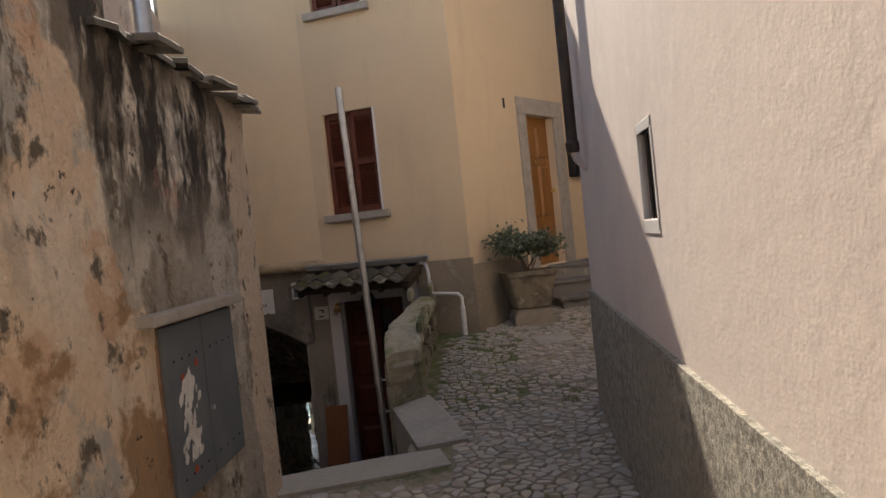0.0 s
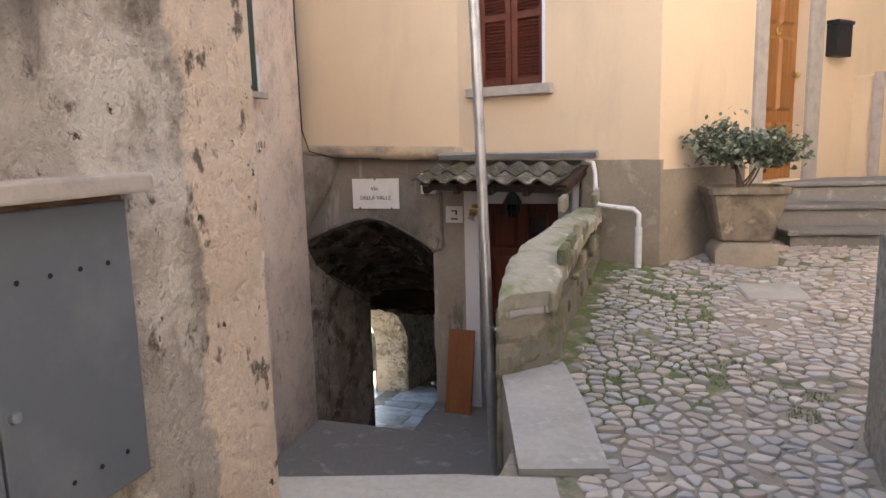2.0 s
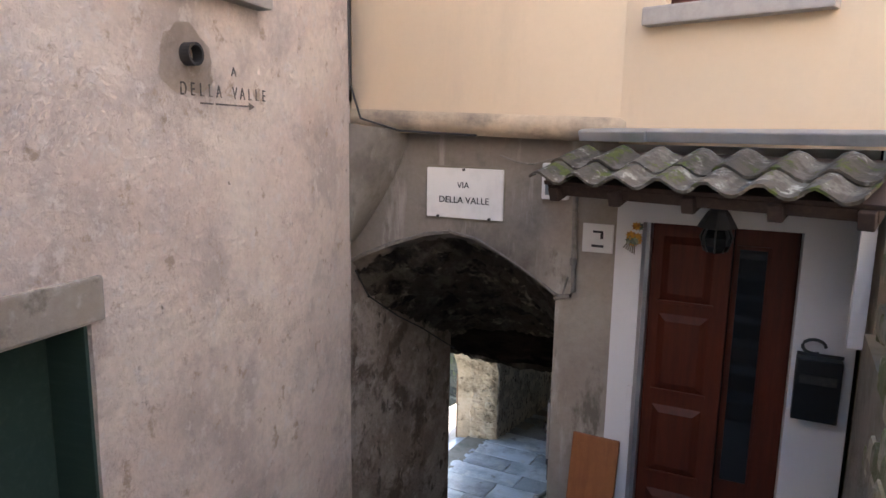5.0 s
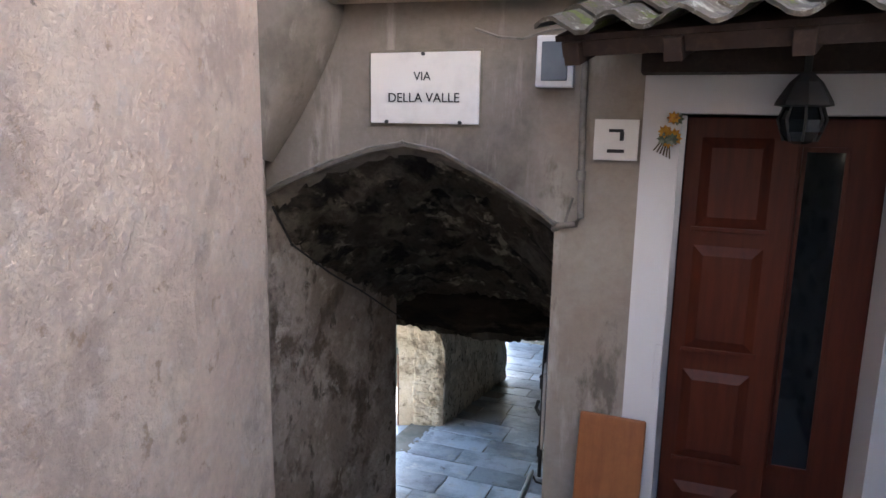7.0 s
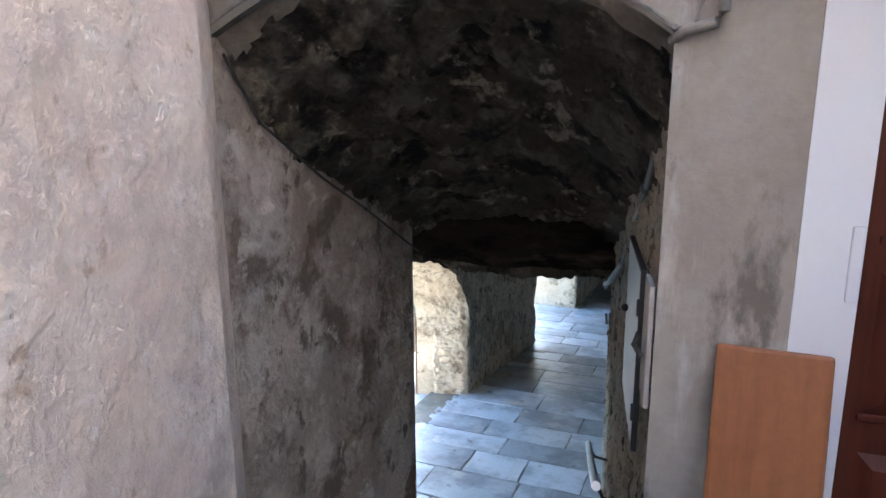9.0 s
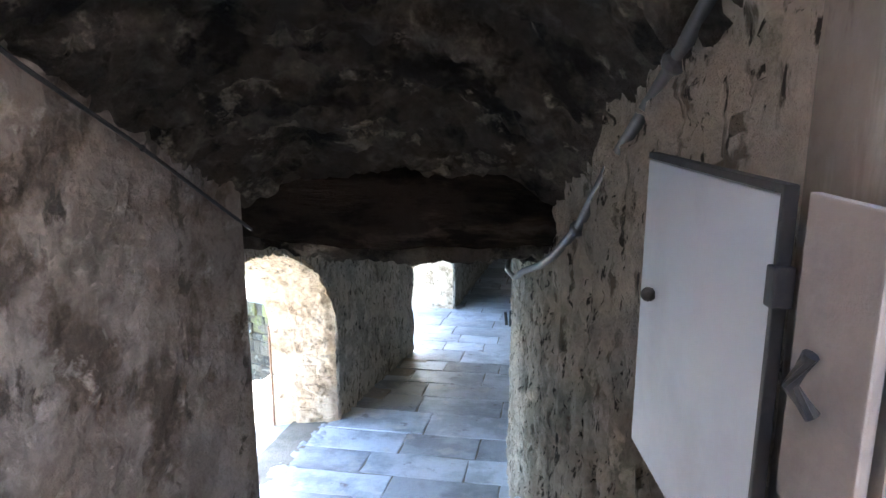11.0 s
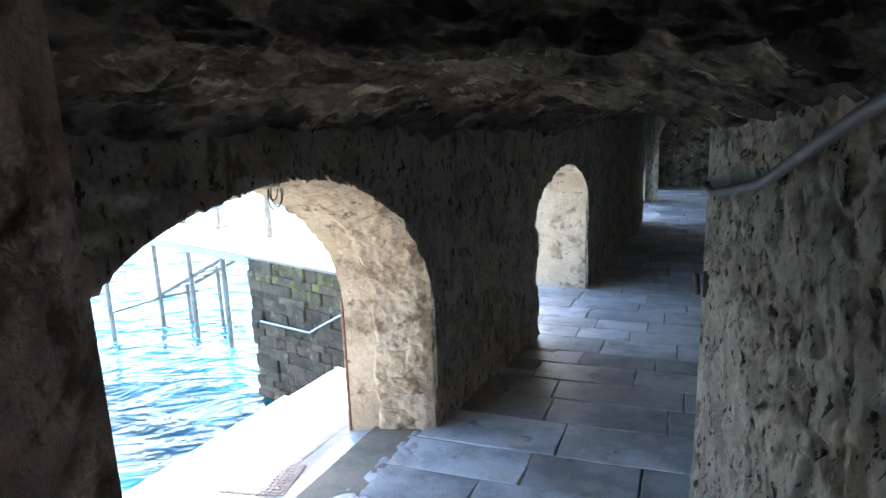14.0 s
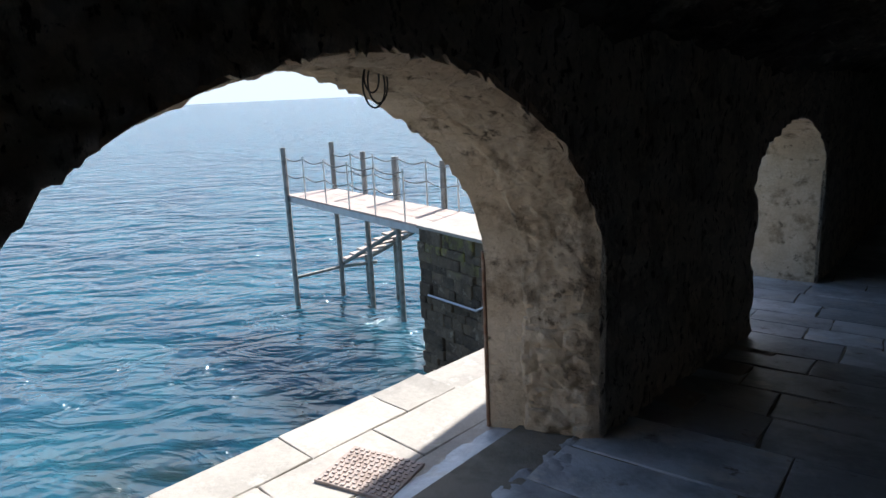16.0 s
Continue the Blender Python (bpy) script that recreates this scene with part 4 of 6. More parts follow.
# parapet beside the sunken door: core, end stones, side stones and a worn cap in three lengths
def para_z(y):
    return 0.40 + 0.20 * min(1.0, max(0.0, (y - 5.08) / 1.6)) ** 0.6


def para_l(y):
    return -0.285 - 0.05 * math.sin(min(1.0, max(0.0, (y - 5.08) / 1.3)) * math.pi) + 0.075 * max(0.0, y - 6.0)


def para_r(y):
    return -0.035 + 0.03 * max(0.0, y - 5.6)


bm = bmesh.new()
prism(bm, [(-0.26, 5.12), (-0.06, 5.30), (0.0, 7.55), (-0.20, 7.55)], -1.5, 0.36)
parapet = structure("wall_29", bm, "mortar", "mossy stone parapet with a worn sloping cap", "wall")
rng = random.Random(21)
for (va, vb) in ((0.0, 0.52), (0.525, 1.0)):
    bm = bmesh.new()

    def cap(u, v, va=va, vb=vb):
        v = va + (vb - va) * v
        y = 5.07 + 0.23 * u * (1 - v) + 2.45 * v
        edge = abs(2 * u - 1) ** 6
        x = para_l(y) + (para_r(y) - para_l(y)) * u + 0.02 * noise.noise(Vector((u * 3, y * 7, 1)))
        z = para_z(y) + 0.105 - 0.045 * u * (1 - 0.6 * v) - 0.022 * edge - 0.02 * max(0.0, 1 - v * 14) ** 2
        return Vector((x, y, z + bump_at((x, y, 3), 0.022, 6.0)))

    sheet(bm, cap, 16, 40, (0, 0, -0.075))
    part("cap_stone", bm, "cap_cement", parapet, "worn cement-grey cap with moss", True)
for row in range(12):
    z0 = -1.2 + row * 0.135
    for side in (0, 1):
        y = 5.12 if side == 0 else 5.28
        while y < 7.5:
            w = rng.uniform(0.09, 0.27)
            top = para_z(y) + 0.02
            if z0 < top - 0.04 and not (side == 1 and z0 < lane_z(0, y) - 0.14):
                x0 = para_l(y) + 0.005 if side == 0 else para_r(y) - 0.05
                bm = bmesh.new()
                box(bm, x0, x0 + 0.05, y + 0.003, min(y + w, 7.5) - 0.003, z0 + rng.uniform(0, 0.02), min(z0 + rng.uniform(0.09, 0.133), top), pose(rng.uniform(-0.014, 0.014), 0, 0, rng.uniform(-4, 4), 0, 0), 0.018)
                part("stone", bm, "mossy_stone", parapet)
            y += w


def end_face(u, v):
    x = -0.30 + 0.265 * u
    y = 5.105 + 0.225 * u - 0.05 * max(0.0, 0.35 - v) - 0.02 * (abs(2 * u - 1) < 0.9)
    z = -0.9 + 1.335 * v
    return Vector((x, y - bump_at((x, y, z), 0.05, 5.0) - 0.012 * noise.noise(Vector((x * 8, z * 22, 2))), z))


bm = bmesh.new()
sheet(bm, end_face, 16, 60, (0.02, 0.09, 0))
part("end_face", bm, "mossy_stone", parapet, "mossy plastered end of the parapet")
for x0, x1, z0, z1 in ((-0.27, -0.10, 0.385, 0.425), (-0.095, -0.05, 0.385, 0.425)):
    bm = bmesh.new()
    box(bm, 0.0, (x1 - x0) * 1.3, -0.025, 0.05, z0, z1, Matrix.Translation((x0, 5.105 + 0.85 * (x0 + 0.30), 0)) @ pose(0, 0, 0, 0, 0, 40), 0.01)
    part("stone", bm, "pale_slab", parapet)

# steel pole
pole = thing("pole", "galvanised steel pole clamped beside the parapet", "pole", at=(-0.36, 5.30, -0.68))
bm = bmesh.new()
tube(bm, [(0, 0, 0), (-0.096, 0, 3.27)], 0.027, 16)
part("shaft", bm, "steel", pole, smooth=True)
for z in (0.69, 0.94):
    bm = bmesh.new()
    tube(bm, [(-0.029 * z, 0, z), (-0.029 * z, 0, z + 0.03)], 0.032, 14)
    tube(bm, [(-0.029 * z, 0, z + 0.015), (0.09, 0.0, z + 0.015)], 0.007, 8)
    part("clamp", bm, "steel", pole)

# ---- things on the garden wall ----
def frame_box(name, mat, parent, x0, x1, y0, y1, z0, z1, bevel=0.004, label="", m=None):
    bm = bmesh.new()
    box(bm, x0, x1, y0, y1, z0, z1, m, bevel)
    return part(name, bm, mat, parent, label)


cabinet = thing("meter_cabinet", "dark grey metal meter cabinet with torn paper and red paint dabs", "cabinet", at=(-0.79, 2.92, 0.75))
frame_box("frame", "rust", cabinet, -0.03, 0.012, -0.40, 0.36, -0.315, 0.39, 0.004)
frame_box("ledge", "sill_stone", cabinet, -0.02, 0.075, -0.52, 0.40, 0.395, 0.44, 0.008, "weathered stone ledge over the doors")
for y0, y1 in ((-0.388, -0.030), (-0.024, 0.348)):
    door = frame_box("door", "grey_metal", cabinet, 0.012, 0.032, y0, y1, -0.30, 0.38, 0.004)
    for z in (-0.22, 0.24):
        for k in range(4):
            bm = bmesh.new()
            yy = y0 + 0.07 + (y1 - y0 - 0.14) * k / 3
            tube(bm, [(0.030, yy, z), (0.0335, yy, z)], 0.006, 8)
            # black disc painted for the dark of an open hole
            part("vent_hole", bm, "dark_void", door)
bm = bmesh.new()
tube(bm, [(0.03, 0.005, -0.02), (0.042, 0.005, -0.02)], 0.012, 10)
part("lock", bm, "steel", cabinet)
rng = random.Random(3)
for k in range(80):
    bm = bmesh.new()
    zz = rng.uniform(-0.165, 0.165)
    yy = -0.222 + 0.12 * zz + rng.gauss(0, 0.030 * (1.2 - 2.0 * zz))
    n = 9
    wide, tall = rng.uniform(0.009, 0.030), rng.uniform(0.014, 0.05)
    pts = []
    for q in range(n):
        a, f = 2 * math.pi * q / n, rng.uniform(0.45, 1.0)
        pts.append((yy + wide * f * math.cos(a) + 0.3 * tall * f * math.sin(a), zz + tall * f * math.sin(a)))
    zo = 0.0325 + 0.00006 * k
    lo = [bm.verts.new((zo, a, b)) for a, b in pts]
    hi = [bm.verts.new((zo + 0.0008, a, b)) for a, b in pts]
    bm.faces.new(hi)
    for q in range(n):
        bm.faces.new((lo[q], lo[(q + 1) % n], hi[(q + 1) % n], hi[q]))
    part("paper_scrap", bm, "paper", cabinet)
for yy, zz in ((-0.115, 0.20), (-0.255, 0.165), (-0.22, -0.21)):
    bm = bmesh.new()
    tube(bm, [(0.031, yy, zz), (0.0345, yy, zz)], 0.017, 12)
    part("paint_dab", bm, "red_spray", cabinet)

# slate coping on the low wall
coping = thing("coping", "row of broken dark slates capping the garden wall", "coping", "", "structure", at=(-0.95, 3.15, 2.2))
rng = random.Random(8)
for k in range(9):
    me = slab_mesh("slate", "slate", rng.uniform(0.42, 0.56), rng.uniform(0.18, 0.26), 0.028, 40 + k, 0.006, 0.02)
    piece("slate", me, coping, pose(rng.uniform(0.0, 0.06), -0.72 + 0.18 * k, 0.03 + 0.012 * (k % 2), rng.uniform(-3, 3), rng.uniform(4, 9), rng.uniform(-8, 8)))

# rainwater pipe at the corner
downpipe = thing("downpipe", "zinc rainwater pipe entering a black cast-iron foot", "pipe", at=(-1.67, 4.70, 0))
bm = bmesh.new()
tube(bm, [(0, 0, 1.18), (0, 0, 3.4)], 0.07, 16)
part("upper_pipe", bm, "zinc", downpipe, smooth=True)
bm = bmesh.new()
tube(bm, [(0, 0, -0.55), (0, 0, 1.1)], 0.075, 16)
part("lower_pipe", bm, "iron", downpipe, "black cast iron", True)
bm = bmesh.new()
lathe(bm, [(0.076, 0.98), (0.09, 1.0), (0.09, 1.05), (0.078, 1.07), (0.084, 1.09), (0.084, 1.19), (0.073, 1.2)], (0, 0, 0), 18)
part("collar", bm, "iron", downpipe)
bm = bmesh.new()
tube(bm, [(0.0, 0.06, 1.02), (-0.02, 0.16, 1.0), (-0.1, 0.3, 1.01)], 0.01, 8)
part("bracket", bm, "iron", downpipe)

# ---- pink house: shuttered window, vent pipe, painted wall lettering, dark cellar opening ----

def on_l2(y, z, off=0.0):
    """A place on the pink wall; local x runs along the wall, z out of it."""
    return Matrix.Translation((L2_x(y) + off, y, z)) @ pose(0, 0, 0, 90, 0, 90 + math.degrees(math.atan(0.12)))


win = thing("window_1", "dark green wooden shutters closed over a small window", "window", "", "structure")
win.matrix_basis = on_l2(6.45, 1.69, 0.0)
for x0, x1 in ((-0.42, -0.005), (0.005, 0.42)):
    leaf = frame_box("shutter", "green_paint", win, x0, x1, 0.0, 1.25, -0.03, 0.01, 0.004)
    for k in range(3):
        xx = x0 + 0.1 + 0.1 * k
        frame_box("slat", "green_paint", leaf, xx - 0.04, xx + 0.04, 0.06, 1.2, 0.011, 0.018, 0.002)
frame_box("sill", "sill_stone", win, -0.48, 0.48, -0.05, 0.0, -0.1, 0.07, 0.008, "thin stone sill")
bm = bmesh.new()
box(bm, 0.43, 0.47, 0.0, 0.3, -0.01, 0.012, None, 0.004)
part("reveal", bm, "white_paint", win)
vent = thing("vent_pipe", "cut-off metal vent pipe in a cement patch", "pipe")
vent.matrix_basis = on_l2(6.435, 1.40, 0.0)
bm = bmesh.new()
for r0, r1, z in ((0.034, 0.044, 0.05),):
    n = 20
    rings = [[bm.verts.new((r * math.cos(2 * math.pi * k / n), r * math.sin(2 * math.pi * k / n), zz)) for k in range(n)] for r, zz in ((r1, -0.05), (r1, z), (r0, z), (r0, -0.06))]
    for a, b in zip(rings, rings[1:]):
        for k in range(n):
            bm.faces.new((a[k], a[(k + 1) % n], b[(k + 1) % n], b[k]))
part("tube", bm, "iron", vent)
# black disc painted for the dark inside the open pipe
bm = bmesh.new()
tube(bm, [(0, 0, -0.01), (0, 0, 0.003)], 0.034, 16)
part("plug", bm, "dark_void", vent)
bm = bmesh.new()
n = 26
rr = random.Random(4)
ring = [(0.15 + rr.uniform(-0.02, 0.02)) for k in range(n)]
bm.faces.new([bm.verts.new((ring[k] * 1.05 * math.cos(2 * math.pi * k / n), -0.02 + ring[k] * 0.85 * math.sin(2 * math.pi * k / n), 0.004)) for k in range(n)])
bmesh.ops.solidify(bm, geom=bm.faces[:], thickness=0.01)
part("cement_patch", bm, "patch_cement", vent)
letters = thing("wall_lettering", "faded black stencil lettering with an arrow", "lettering")
letters.matrix_basis = on_l2(6.66, 1.268, 0.012)
for k, ch in enumerate("DELLA VALLE"):
    if ch != " ":
        text_part("letter", ch, 0.066, "faded_ink", letters, pose(-0.262 + 0.0525 * k, 0.0, 0) @ Matrix.Diagonal((0.8, 1.1, 1, 1)))
text_part("letter", "A", 0.055, "faded_ink", letters, pose(0.05, 0.088, 0))
bm = bmesh.new()
box(bm, -0.17, -0.09, -0.052, -0.045, 0, 0.002)
box(bm, -0.075, 0.16, -0.052, -0.045, 0, 0.002)
bm.faces.new([bm.verts.new(p) for p in ((0.145, -0.066, 0.002), (0.19, -0.0485, 0.002), (0.145, -0.031, 0.002))])
part("arrow", bm, "faded_ink", letters)
# dark board fills the opening, standing in for the darkness inside
cellar = thing("door_3", "dark board standing in for a dark opening under a stone lintel", "door", "", "structure")
cellar.matrix_basis = on_l2(5.38, 0.0, -0.22)
frame_box("leaf", "green_paint", cellar, -0.53, 0.53, -1.3, 0.47, -0.03, 0.02, 0.004)
frame_box("lintel", "grey_plaster", cellar, -0.66, 0.565, 0.475, 0.63, 0.0, 0.232, 0.01, "rough grey stone lintel")

# added dark boards cover the reveal
for x0, x1 in ((-0.54, -0.50), (0.50, 0.537)):
    frame_box("lining", "green_paint", cellar, x0, x1, -1.3, 0.47, 0.02, 0.20, 0.004, "dark green board added over the reveal")

# ---- yellow house windows ----
def red_window(name, z0, h):
    w = thing(name, "closed red-brown louvred shutters over a stone sill", "window", "shuttered windows", "structure")
    w.matrix_basis = Matrix.Translation((-0.804, 7.826, z0)) @ pose(0, 0, 0, 0, 0, -16.25)
    for x0, x1 in ((-0.316, -0.004), (0.004, 0.316)):
        leaf = frame_box("shutter", "shutter_red", w, x0, x1, 0.09, 0.10, 0.0, h, 0.002)
        for a, b, c, d in ((x0, x0 + 0.055, 0, h), (x1 - 0.055, x1, 0, h), (x0, x1, 0, 0.07), (x0, x1, h - 0.07, h), (x0, x1, h * 0.5 - 0.03, h * 0.5 + 0.03)):
            frame_box("stile", "shutter_red", leaf, a + 0.001, b - 0.001, 0.052, 0.09, c, d, 0.003)
        z = 0.09
        while z < h - 0.09:
            if abs(z - h * 0.5) > 0.045:
                bm = bmesh.new()
                box(bm, x0 + 0.055, x1 - 0.055, -0.022, 0.022, -0.003, 0.003, pose(0, 0.076, z, 38, 0, 0))
                part("louvre", bm, "shutter_red", leaf)
            z += 0.028
    frame_box("sill", "sill_stone", w, -0.40, 0.42, -0.075, 0.1, -0.085, 0.0, 0.01, "grey granite sill")
    frame_box("reveal", "white_paint", w, 0.317, 0.345, -0.003, 0.1, 0.0, h, 0.002)
    return w


red_window("window_2", 1.72, 1.18)
red_window("window_3", 4.08, 1.17)

# slit window of the white house
slit = thing("window_4", "narrow barred slit window with a white surround", "window", "", "structure")
slit.matrix_basis = Matrix.Translation((white_x(2.58), 2.58, 1.54)) @ pose(0, 0, 0, 0, 0, math.degrees(-math.atan(0.075)))
for a, b, c, d in ((-0.145, -0.118, -0.24, 0.17), (0.118, 0.145, -0.24, 0.17), (-0.145, 0.145, 0.13, 0.17), (-0.145, 0.145, -0.25, -0.197)):
    frame_box("surround", "white_paint", slit, -0.003, 0.02, a, b, c, d, 0.003)
# matt black sheet stands for the darkness inside the slit
frame_box("pane", "dark_void", slit, 0.03, 0.04, -0.125, 0.125, -0.2, 0.135, 0.0)
for yy in (-0.04, 0.04):
    bm = bmesh.new()
    tube(bm, [(0.018, yy, -0.2), (0.018, yy, 0.135)], 0.007, 8)
    part("bar", bm, "iron", slit)

# ---- side front: stone-framed wooden door, letter box, steps ----
def on_f2(s, z, off=0.0):
    return Matrix.Translation((0.45 + 0.63 * s + 0.78 * off, 7.46 + 0.78 * s - 0.63 * off, z)) @ pose(0, 0, 0, 0, 0, math.degrees(math.atan2(0.78, 0.63)))


door1 = thing("door_1", "honey-coloured panelled wooden door in a grey stone frame", "door", "", "structure")
door1.matrix_basis = on_f2(1.69, 0.84)
frame_box("jamb", "sill_stone", door1, -0.50, -0.331, -0.03, 0.16, -0.02, 1.91, 0.008)
frame_box("jamb", "sill_stone", door1, 0.331, 0.56, -0.03, 0.16, -0.02, 1.91, 0.008)
frame_box("lintel", "sill_stone", door1, -0.50, 0.56, -0.032, 0.16, 1.912, 2.12, 0.008)
leaf = frame_box("leaf", "honey_wood", door1, -0.33, 0.33, 0.10, 0.14, 0.0, 1.91, 0.003)
for z0, z1 in ((0.12, 0.52), (0.62, 1.28), (1.38, 1.80)):
    for x0, x1 in ((-0.27, -0.03), (0.03, 0.27)):
        bm = bmesh.new()
        vs = box(bm, x0, x1, 0.078, 0.10, z0, z1)
        for v in vs:
            if v.co.y < 0.09:
                v.co.x += 0.03 * (1 if v.co.x < (x0 + x1) / 2 else -1)
                v.co.z += 0.03 * (1 if v.co.z < (z0 + z1) / 2 else -1)
        part("panel", bm, "honey_wood", leaf)
bm = bmesh.new()
tube(bm, [(0.03 * math.cos(a), 0.085, 1.33 + 0.035 * math.sin(a)) for a in spread(2.6, 6.8, 10)], 0.008, 8)
part("knocker", bm, "brass", leaf)
bm = bmesh.new()
lathe(bm, [(0.01, 0), (0.01, 0.03), (0.028, 0.04), (0.028, 0.06), (0.012, 0.07)], (0, 0, 0), 12)
for v in bm.verts:
    v.co = pose(0.285, 0.10, 0.95, 90, 0, 0) @ v.co
part("knob", bm, "brass", leaf)
plate = thing("number_plate", "small dark number plate reduced to a bar", "sign")
plate.matrix_basis = on_f2(0.94, 2.86)
frame_box("bar", "iron", plate, -0.02, 0.02, -0.006, 0.0, -0.06, 0.06, 0.002)
mail = thing("letter_box", "black metal letter box on the yellow wall", "letter box")
mail.matrix_basis = on_f2(2.47, 2.12)
frame_box("body", "black_paint", mail, -0.14, 0.14, -0.10, 0.0, -0.16, 0.13, 0.006)
frame_box("lid", "black_paint", mail, -0.15, 0.15, -0.115, 0.0, 0.131, 0.165, 0.006)
frame_box("slot", "iron", mail, -0.1, 0.1, -0.104, -0.1005, 0.06, 0.085, 0.001)
lowwall = thing("wall_30", "low plastered block beside the door steps", "wall", "", "structure")
lowwall.matrix_basis = on_f2(2.95, 0.2)
frame_box("block", "yellow_plaster", lowwall, -0.05, 0.7, -0.28, 0.0, 0.6, 1.6, 0.01)
frame_box("plinth", "plinth_plaster", lowwall, -0.07, 0.7, -0.30, 0.0, -0.2, 0.6, 0.006)
frame_box("edge", "sill_stone", lowwall, -0.085, -0.055, -0.29, -0.2, 0.62, 1.62, 0.004)
steps2 = thing("stairs_2", "three worn stone steps up to the wooden door", "stairs", "", "structure", at=(1.45, 8.12, 0))
steps2.rotation_euler = (0, 0, radians(12))
for x0, y0, zt in ((0.06, 0.0, 0.455), (-0.02, 0.27, 0.64), (-0.06, 0.56, 0.82)):
    frame_box("step", "step_stone", steps2, x0, x0 + 1.5, y0, y0 + 1.6, zt - 0.6, zt - 0.045, 0.012)
    frame_box("tread", "step_stone", steps2, x0 - 0.035, x0 + 1.5, y0 - 0.035, y0 + 0.6, zt - 0.044, zt, 0.014)
pipe2 = thing("rain_pipe", "dark brown rain pipe high on the corner of the white house", "pipe", at=(1.155, 4.42, 0))
bm = bmesh.new()
tube(bm, [(0, 0, 1.84), (0, 0, 5.5)], 0.036, 14)
part("pipe", bm, "rust_dark", pipe2, smooth=True)
bm = bmesh.new()
lathe(bm, [(0.038, 1.80), (0.045, 1.82), (0.045, 1.86), (0.038, 1.88)], (0, 0, 0), 14)
part("collar", bm, "rust_dark", pipe2)
bm = bmesh.new()
tube(bm, [(0.005, 0, 1.82), (0.02, 0, 1.76), (0.07, 0.0, 1.70), (0.13, 0, 1.69)], 0.028, 10, 0.02)
part("outlet", bm, "white_plaster", pipe2, "plastered stub of the pipe")

# planter with a shrub
pot = thing("planter", "weathered square stone planter with a variegated shrub on bare stems", "planter", at=(1.08, 7.70, 0.44))
pot.rotation_euler = (0, 0, radians(9))


def tub(bm, levels):
    """A square tapered tub from (half width, half depth, height) levels, its corners cut."""
    rings = []
    for a, b, z in levels:
        c = 0.02
        rings.append([bm.verts.new((x, y, z)) for x, y in ((-a + c, -b), (a - c, -b), (a, -b + c), (a, b - c), (a - c, b), (-a + c, b), (-a, b - c), (-a, -b + c))])
    for q, r in zip(rings, rings[1:]):
        for k in range(8):
            bm.faces.new((q[k], q[(k + 1) % 8], r[(k + 1) % 8], r[k]))
    bm.faces.new(rings[0][::-1])
    bm.faces.new(rings[-1])


bm = bmesh.new()
tub(bm, [(0.185, 0.15, 0.0), (0.20, 0.16, 0.02), (0.275, 0.205, 0.36), (0.295, 0.225, 0.365), (0.30, 0.23, 0.415), (0.26, 0.19, 0.42), (0.25, 0.18, 0.37)])
part("bowl", bm, "terracotta", pot)
bm = bmesh.new()
tub(bm, [(0.245, 0.175, 0.36), (0.245, 0.175, 0.385)])
part("soil", bm, "dirt", pot)
rng = random.Random(17)
bm = bmesh.new()
bl = bmesh.new()
for k in range(46):
    lobe = k % 5 < 3
    c = Vector((-0.12 if lobe else 0.23, rng.uniform(-0.05, 0.05), 0.74 if lobe else 0.72))
    a, sp = rng.uniform(0, 6.28), rng.uniform(0.06, 0.29 if lobe else 0.22)
    tip = c + Vector((sp * math.cos(a) * 1.1, sp * math.sin(a) * 0.8, rng.uniform(-0.12, 0.19) * (1.15 - sp * 2.2)))
    base = Vector((rng.uniform(-0.05, 0.03), rng.uniform(-0.03, 0.03), 0.38))
    midp = base.lerp(Vector((c.x * 0.6, c.y, 0.62)), 0.9)
    if k < 12:
        tube(bm, [base, base.lerp(midp, 0.5) + Vector((0.01, 0, 0)), midp, tip], 0.008, 5, 0.002)
    else:
        tube(bm, [midp, midp.lerp(tip, 0.5) + Vector((0, 0, 0.02)), tip], 0.004, 4, 0.0015)
    for q in range(52):
        p = midp.lerp(tip, rng.uniform(0.55, 1.1)) + Vector((rng.gauss(0, 0.045), rng.gauss(0, 0.045), rng.gauss(0, 0.035)))
        u = Vector((rng.gauss(0, 1), rng.gauss(0, 1), rng.gauss(0.1, 0.6))).normalized()
        w = u.cross(Vector((rng.gauss(0, 1), rng.gauss(0, 1), rng.gauss(0, 1)))).normalized()
        ln, wd = rng.uniform(0.018, 0.034), rng.uniform(0.009, 0.017)
        nn = u.cross(w) * 0.004
        bl.faces.new([bl.verts.new(v) for v in (p - u * ln, p - u * ln * 0.2 - w * wd + nn, p + u * ln * 0.5 - w * wd * 0.8 + nn, p + u * ln, p + u * ln * 0.5 + w * wd * 0.8 + nn, p - u * ln * 0.2 + w * wd + nn)])
part("branch", bm, "bark", pot)
part("foliage", bl, "leaf", pot, "small grey-green leaves with pale edges")
bm = bmesh.new()
sheet(bm, lambda u, v: Vector(((u - 0.5) * 0.46 + 0.02 * noise.noise(Vector((u * 3, v * 3, 5))), (v - 0.5) * 0.36, -0.005 + bump_at((u, v, 1), 0.03, 8) - 0.07 * max(abs(2 * u - 1), abs(2 * v - 1)) ** 8)), 14, 12, (0, 0, -0.25))
part("footing", bm, "plinth_plaster", pot, "rough cemented stone footing", True)

